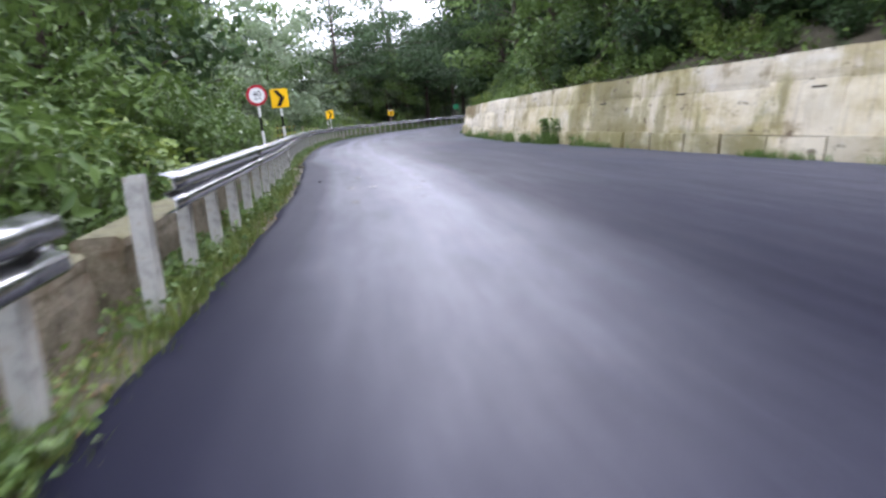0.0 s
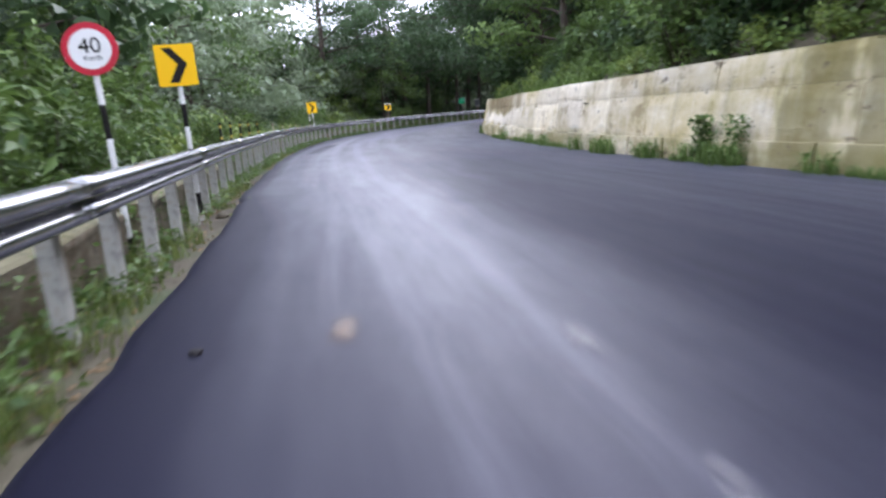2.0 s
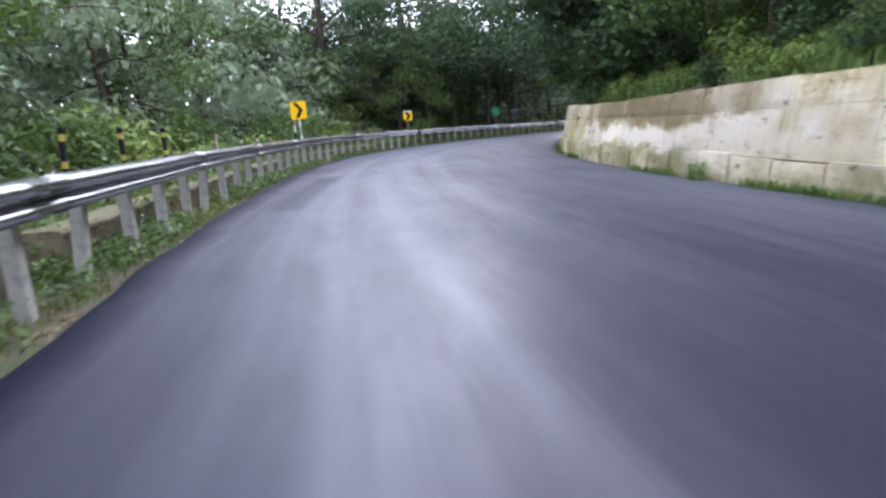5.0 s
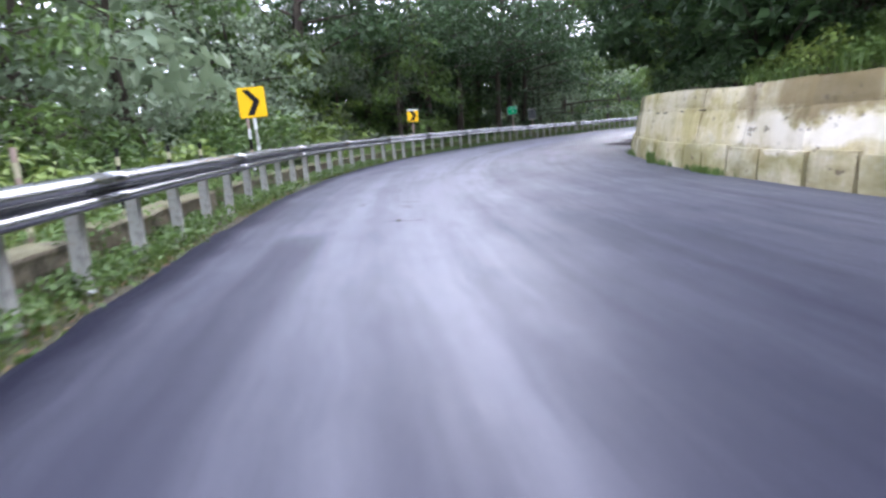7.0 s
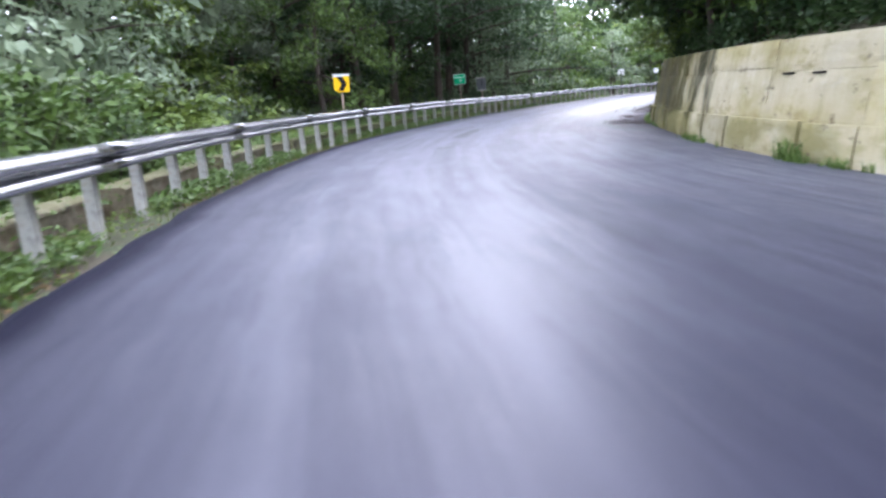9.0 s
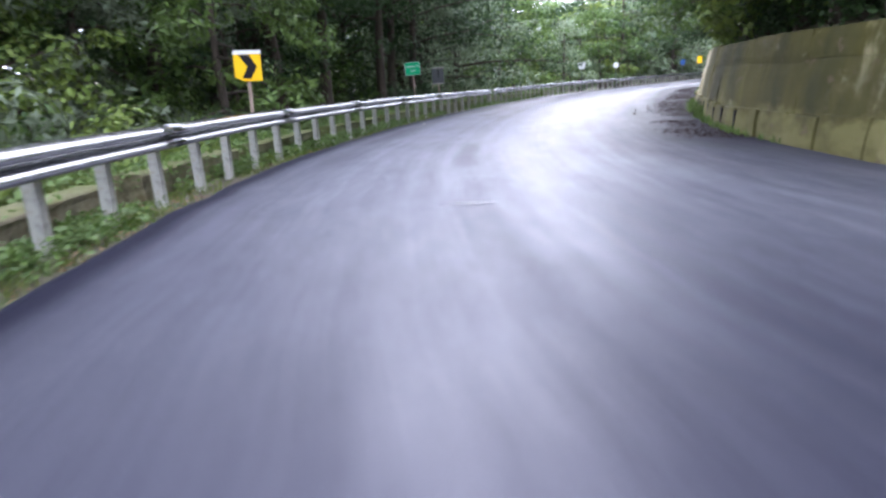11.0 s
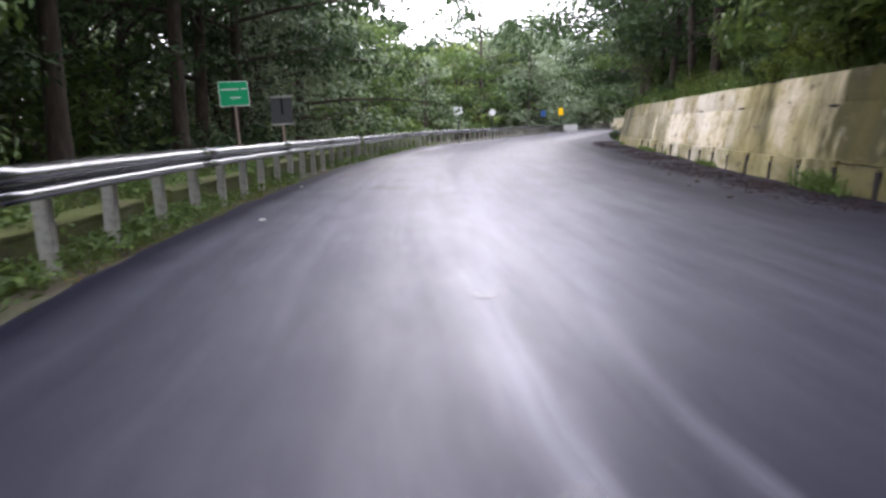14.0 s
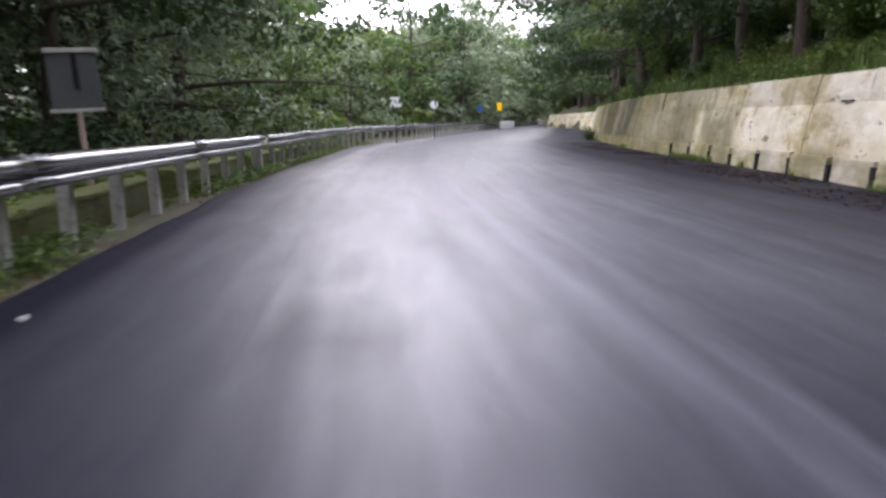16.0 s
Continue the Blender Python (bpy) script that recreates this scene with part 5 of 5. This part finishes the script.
def far_woods():
    """Wooded slopes closing the view in the distance."""
    rng = np.random.default_rng(77)
    cs, ns = [], []
    for _ in range(1250):
        a, d = rng.uniform(-1.75, 1.6), 46 + 254 * rng.random()**1.6
        x, y = 5 + math.sin(a) * d, 45 + math.cos(a) * d
        q = np.array([[x, y]])
        if -8 < -RAIL.signed(q)[0][0] and WALL.signed(q)[0][0] < 6 and y < 170:
            continue
        if d < (115 if WALL.signed(q)[0][0] > 0 else 62):
            continue
        g, r = ground_z(x, y), rng.uniform(2.5, 4.5)
        h = rng.uniform(9, 15) if x < -18 else rng.uniform(6, 11)
        lim = sky_limit(x, y, r)
        if lim < 90:
            h = max(2.0, lim * rng.uniform(0.95, 1.05) - g)
        m = 80
        dv = rng.normal(size=(m, 3))
        dv /= np.linalg.norm(dv, axis=1)[:, None]
        dv[:, 2] = np.abs(dv[:, 2]) * 1.2 - 0.35
        rr = r * (1 + 0.35 * np.sin(3 * dv[:, :1] * 2 + rng.uniform(0, 6)))
        c = np.array((x, y, g + h - r * 0.8)) + dv * rr * np.array((1, 1, 0.9))
        cs.append(c)
        ns.append(dv + rng.normal(0, 0.4, (m, 3)))
    v, f = leaf_quads(np.concatenate(cs), np.concatenate(ns), 0.95, 0.6, rng)
    # haze is painted into the pale leaf colour of these woods
    ob = new("far_woods", tri_mesh("far_woods", v, f, LEAF_PALE_HAZE))
    tagged(ob, "grey-green woods on the distant slopes, haze put into the leaf colour", "woods", kind="stuff")


far_woods()


def blades(name, places, hgt, wid, mat, label, category, seed, spread=0.12, per=5):
    """Tufts of grass blades, each a narrow bent strip of two triangles and a tip."""
    rng = np.random.default_rng(seed)
    p = np.repeat(np.asarray(places), per, axis=0)
    n = len(p)
    p[:, :2] += rng.normal(0, spread, (n, 2))
    h = hgt * rng.uniform(0.35, 1.2, n)
    a = rng.uniform(0, 2 * math.pi, n)
    lean = rng.uniform(0.1, 0.8, n) * h
    side = np.stack([-np.sin(a), np.cos(a), np.zeros(n)], 1) * (wid * rng.uniform(0.6, 1.4, n))[:, None] * 0.5
    out = np.stack([np.cos(a), np.sin(a), np.zeros(n)], 1)
    b0, b1 = p - side, p + side
    mid = p + out * (lean * 0.35)[:, None] + np.array((0, 0, 1)) * (h * 0.6)[:, None]
    tip = p + out * lean[:, None] + np.array((0, 0, 1)) * (h * 0.95)[:, None]
    v = np.stack([b0, b1, mid + side * 0.7, mid - side * 0.7, tip], 1).reshape(-1, 3)
    i = np.arange(n)[:, None] * 5
    f = np.concatenate([i + np.array([[0, 1, 2]]), i + np.array([[0, 2, 3]]), i + np.array([[3, 2, 4]])], 1).reshape(-1, 3)
    ob = new(name, tri_mesh(name, v, f, mat))
    return tagged(ob, label, category, kind="stuff")


def verge_places(n, line, lo, hi, s0, s1, seed, clump=0.5, f=0.35):
    rng = random.Random(seed)
    out = []
    while len(out) < n:
        s, o = rng.uniform(s0, s1), rng.uniform(lo, hi)
        if fbm(s, o * 2, f) + rng.uniform(-0.25, 0.25) < -0.1 * clump:
            continue
        out.append((*line.at(s, o), 0.0))
    q = np.array(out)
    q[:, 2] = ground_height(q[:, :2]) - 0.01
    return q


def bare(places, lo, hi, share, seed):
    """Thin the plants out where the verge is trodden earth."""
    rng = np.random.default_rng(seed)
    return places[(places[:, 1] < lo) | (places[:, 1] > hi) | (rng.random(len(places)) < share)]


blades("verge_grass", bare(verge_places(3800, RAIL, -0.4, 0.24, 8, S0 + 98, 1, 1.5), 10.9, 17.5, 0.3, 5), 0.1, 0.012, GRASSMAT, "short patchy yellow-green grass at the asphalt edge", "grass", 1, 0.05)
blades("edge_grass", bare(verge_places(1700, RAIL, -0.42, 0.2, S0 - 5, S0 + 14, 41, 1.0, 0.6), 10.9, 17.5, 0.3, 5), 0.2, 0.014, GRASSMAT, "lush grass between guardrail posts and asphalt", "grass", 41, 0.06)
blades("parapet_weeds", verge_places(4000, RAIL, -2.6, -0.75, 8, S0 + 98, 2), 0.42, 0.022, GRASSMAT, "tall weeds and grass behind the parapet", "grass", 2)
blades("bank_grass", np.concatenate([verge_places(2200, WALL, 0.66, 3.0, WALL.s_of_y(24), WALL.s_of_y(43), 3, 0.3), verge_places(2600, WALL, 0.66, 2.6, WALL.s_of_y(63), WALL.s_of_y(82), 33, 0.3)]), 0.38, 0.022, LEAF_MID, "bright green grass on the bank above the wall", "grass", 3)
blades("wall_foot_weeds", (0, 0, 0.05) + verge_places(1300, WALL, -0.2, -0.06, 12, WALL.s_of_y(95), 4, -3.0, 0.4), 0.17, 0.016, LEAF_MID, "small weeds growing at the foot of the wall", "weeds", 4, 0.03)


def low_leaves(name, places, leaf, hgt, mat, label, category, seed, per=8, spread=0.12, flat=False):
    rng = np.random.default_rng(seed)
    c = np.repeat(np.asarray(places), per, axis=0)
    n = len(c)
    c[:, :2] += rng.normal(0, spread, (n, 2))
    c[:, 2] += rng.uniform(0.01, 1, n) * hgt + 0.012
    nrm = rng.normal(0, 0.15 if flat else 0.5, (n, 3)) + np.array((0, 0, 1.0))
    v, f = leaf_quads(c, nrm, leaf, 0.6, rng)
    ob = new(name, tri_mesh(name, v, f, mat))
    return tagged(ob, label, category, kind="stuff")


low_leaves("verge_weeds", bare(verge_places(2400, RAIL, -0.5, 0.0, 8, S0 + 98, 5, -2.0, 0.5), 10.9, 17.5, 0.3, 5), 0.055, 0.16, LEAF_FRESH, "low leafy weeds round the guardrail posts", "weeds", 5)
low_leaves("post_weeds", verge_places(3000, RAIL, -0.5, 0.12, S0 + 26, S0 + 92, 15, 0.6, 0.45), 0.075, 0.2, LEAF_MID, "mid green leafy weeds under the guardrail", "weeds", 15)
low_leaves("edge_weeds", bare(verge_places(1300, RAIL, -0.5, 0.08, S0 - 5, S0 + 27, 19, 0.6, 0.6), 10.9, 17.5, 0.3, 5), 0.07, 0.2, LEAF_MID, "dark leafy weeds between the guardrail posts", "weeds", 19)
low_leaves("parapet_creeper", verge_places(2600, RAIL, -2.0, -0.7, 8, S0 + 98, 6, 0), 0.09, 0.5, LEAF_MID, "leafy creepers and weeds behind the parapet", "weeds", 6, 8, 0.15)
# same creeper in the dark leaf colour, imitating shade on this stretch
low_leaves("shade_creeper", verge_places(900, WALL, 0.5, 3.4, WALL.s_of_y(43), WALL.s_of_y(62), 77, 0.6), 0.13, 0.4, LEAF_DARK, "creepers above the wall with shade put into their leaf colour", "weeds", 77, 8, 0.15)
low_leaves("wall_top_creeper", np.concatenate([verge_places(1500, WALL, 0.5, 3.4, 16, WALL.s_of_y(43), 7, 0.6), verge_places(2200, WALL, 0.5, 3.4, WALL.s_of_y(62), WALL.s_of_y(112), 17, 0.6)]), 0.13, 0.4, LEAF_MID, "leafy creepers over the top of the wall", "weeds", 7, 8, 0.15)
ivy = verge_places(1700, RAIL, -0.78, -0.36, S0 + 4, S0 + 94, 61, 0.4, 0.5)
ivy[:, 2] += 0.2
low_leaves("parapet_ivy", ivy, 0.07, 0.26, LEAF_MID, "leafy creepers trailing over the low parapet", "weeds", 61, 8, 0.1)
low_leaves("leaf_litter", verge_places(2600, RAIL, -0.5, 0.3, 8, S0 + 98, 8, 0.5), 0.06, 0.02, DRYLEAF, "dry brown leaves scattered on the verge", "leaf litter", 8, 2, 0.1, True)
debris = verge_places(2000, WALL, -1.25, -0.08, WALL.s_of_y(56), WALL.s_of_y(84), 9, 0.0, 0.8)
debris[:, 2] += 0.062
low_leaves("shoulder_litter", debris, 0.055, 0.012, ROTLEAF, "dark rotting leaves and debris along the wall foot", "leaf litter", 9, 4, 0.16, True)


# tufts of weeds at the wall's foot
def foot_tufts():
    rng, spots = random.Random(8), []
    for y, r, n in ((16.5, 0.12, 6), (18.5, 0.28, 34), (19.4, 0.12, 9), (20.5, 0.2, 14), (22.35, 0.25, 22), (24.0, 0.12, 6), (26.8, 0.15, 7), (28.3, 0.15, 6), (33, 0.2, 6), (46.5, 0.2, 8), (61.2, 0.3, 16), (63.6, 0.4, 26)):
        for _ in range(n):
            x, yy = WALL.at(WALL.s_of_y(y) + rng.gauss(0, r), -rng.uniform(0.06, 0.26))
            spots.append((x, yy, ground_z(x, yy) + 0.03))
    return np.array(spots)


blades("foot_tufts", foot_tufts(), 0.38, 0.022, LEAF_MID, "tufts of green grass at the foot of the wall", "grass", 31, 0.05, 9)
climb = verge_places(130, WALL, -0.1, 0.02, WALL.s_of_y(18.1), WALL.s_of_y(19.2), 35, -3.0)
low_leaves("wall_climber", climb, 0.085, 0.8, LEAF_MID, "leafy climber growing up the wall from its foot", "weeds", 35, 7, 0.06)
low_leaves("foot_herbs", foot_tufts(), 0.075, 0.3, LEAF_MID, "leafy herbs at the foot of the wall", "weeds", 32, 7, 0.07)
for y, off, sc in ((86.6, -0.3, 0.3), (87.3, -0.25, 0.35)):
    x, yy = WALL.at(WALL.s_of_y(y), off)
    plant(BUSHES[5], x, yy, sc, 0.0)

# ---- small things on the road ----


def residue(x, y, w, l, yaw, label, mat=PALE_DUST):
    """A thin worn smear of pale paint or dust on the asphalt."""
    n = 6
    verts = [(w * (i / n - 0.5), l * (j / n - 0.5), 0.0) for j in range(n + 1) for i in range(n + 1)]
    uvs = [(i / n, j / n) for j in range(n + 1) for i in range(n + 1)]
    faces = [(j * (n + 1) + i, j * (n + 1) + i + 1, (j + 1) * (n + 1) + i + 1, (j + 1) * (n + 1) + i) for j in range(n) for i in range(n)]
    ob = new("road_mark", mesh_from("road_mark", verts, faces, mat, False, uvs))
    ob.matrix_basis = pose(x, y, road_z(x, y) + 0.012, 0, 0, yaw)
    tagged(ob, label, "road mark", "pale marks on the asphalt", "stuff")


for x, y, w, l, yaw in ((-4.25, 37.05, 0.46, 0.12, -6), (-4.3, 39.05, 0.3, 0.12, -5), (-4.35, 38.62, 0.2, 0.13, 0), (-4.29, 38.38, 0.16, 0.16, 0), (-4.97, 38.95, 0.1, 0.3, 0),
                                       (-3.0, 51.4, 0.48, 0.17, -14), (0.97, 8.9, 0.16, 0.3, 10), (1.03, 7.1, 0.12, 0.15, 0), (0.8, 11.1, 0.14, 0.4, 10), (1.02, 9.75, 0.1, 0.4, 5), (1.2, 7.6, 0.1, 0.28, -20), (1.31, 8.63, 0.16, 0.14, 0), (0.21, 9.5, 0.1, 0.16, 0), (-0.27, 60.7, 0.16, 0.12, -30), (-1.2, 58.6, 0.12, 0.2, -30)):
    residue(x, y, w * 1.25, l * 1.35, yaw, "worn pale smear on the dark asphalt")
for x, y, w, l in ((-0.39, 11.44, 0.16, 0.5), (-0.17, 9.48, 0.17, 0.4), (0.19, 9.44, 0.17, 0.4), (0.24, 7.5, 0.15, 0.4)):
    residue(x, y, w, l, 6, "faded ochre survey paint mark on the asphalt", OCHRE_DUST)


def crumpled(name, x, y, r, mat, label, seed, flat=0.5):
    rng = np.random.default_rng(seed)
    bm = bmesh.new()
    bmesh.ops.create_icosphere(bm, subdivisions=2, radius=r)
    for v in bm.verts:
        k = 1 + rng.uniform(-0.35, 0.25)
        v.co = Vector((v.co.x * k, v.co.y * k, max(v.co.z * k * flat, -0.2 * r)))
    ob = new(name, bm_mesh(name, bm, mat))
    ob.matrix_basis = pose(x, y, road_z(x, y) + 0.006 + 0.18 * r, 0, 0, rng.uniform(0, 360))
    tagged(ob, label, "litter")


crumpled("plastic_litter", -0.65, 64.95, 0.038, WHITE, "crumpled white plastic scrap on the asphalt", 1)
crumpled("paper_litter", -0.6, 62.7, 0.012, LITTERMAT, "tiny white paper scrap on the asphalt", 2)
crumpled("paper_litter", 0.95, 69.06, 0.032, LITTERMAT, "small white scrap near the road edge", 3)
crumpled("dark_clod", -1.1, 11.2, 0.035, BLACK, "dark clod of soil on the asphalt", 4)
crumpled("dark_clod", -4.32, 37.1, 0.03, SOIL, "small dark clod on the asphalt", 5)
crumpled("leaf_scrap", -1.55, 53.97, 0.016, LITTERMAT, "pale leaf scrap on the asphalt", 6, 0.3)
crumpled("asphalt_lump", -2.72, 16.1, 0.09, SOIL, "dark lump of asphalt at the road edge", 7, 0.5)
for k, (x, y) in enumerate(((6.25, 65.1), (7.77, 67.0), (7.0, 65.6), (8.6, 68.0), (5.4, 63.6))):
    crumpled("rubble", x, y, 0.03 + 0.012 * (k % 3), STONE, "broken stone rubble beside the wall", 20 + k, 0.6)
for k, y in enumerate((12.6, 13.2, 22.0, 24.5, 31.4, 34.2, 37.4, 38.6, 43.0, 55.0, 61.5)):
    x, yy = RAIL.at(RAIL.s_of_y(y), 0.12)
    crumpled("paper_litter", x, yy, 0.02 + 0.006 * (k % 3), LITTERMAT, "pale litter scrap on the verge", 40 + k, 0.4)
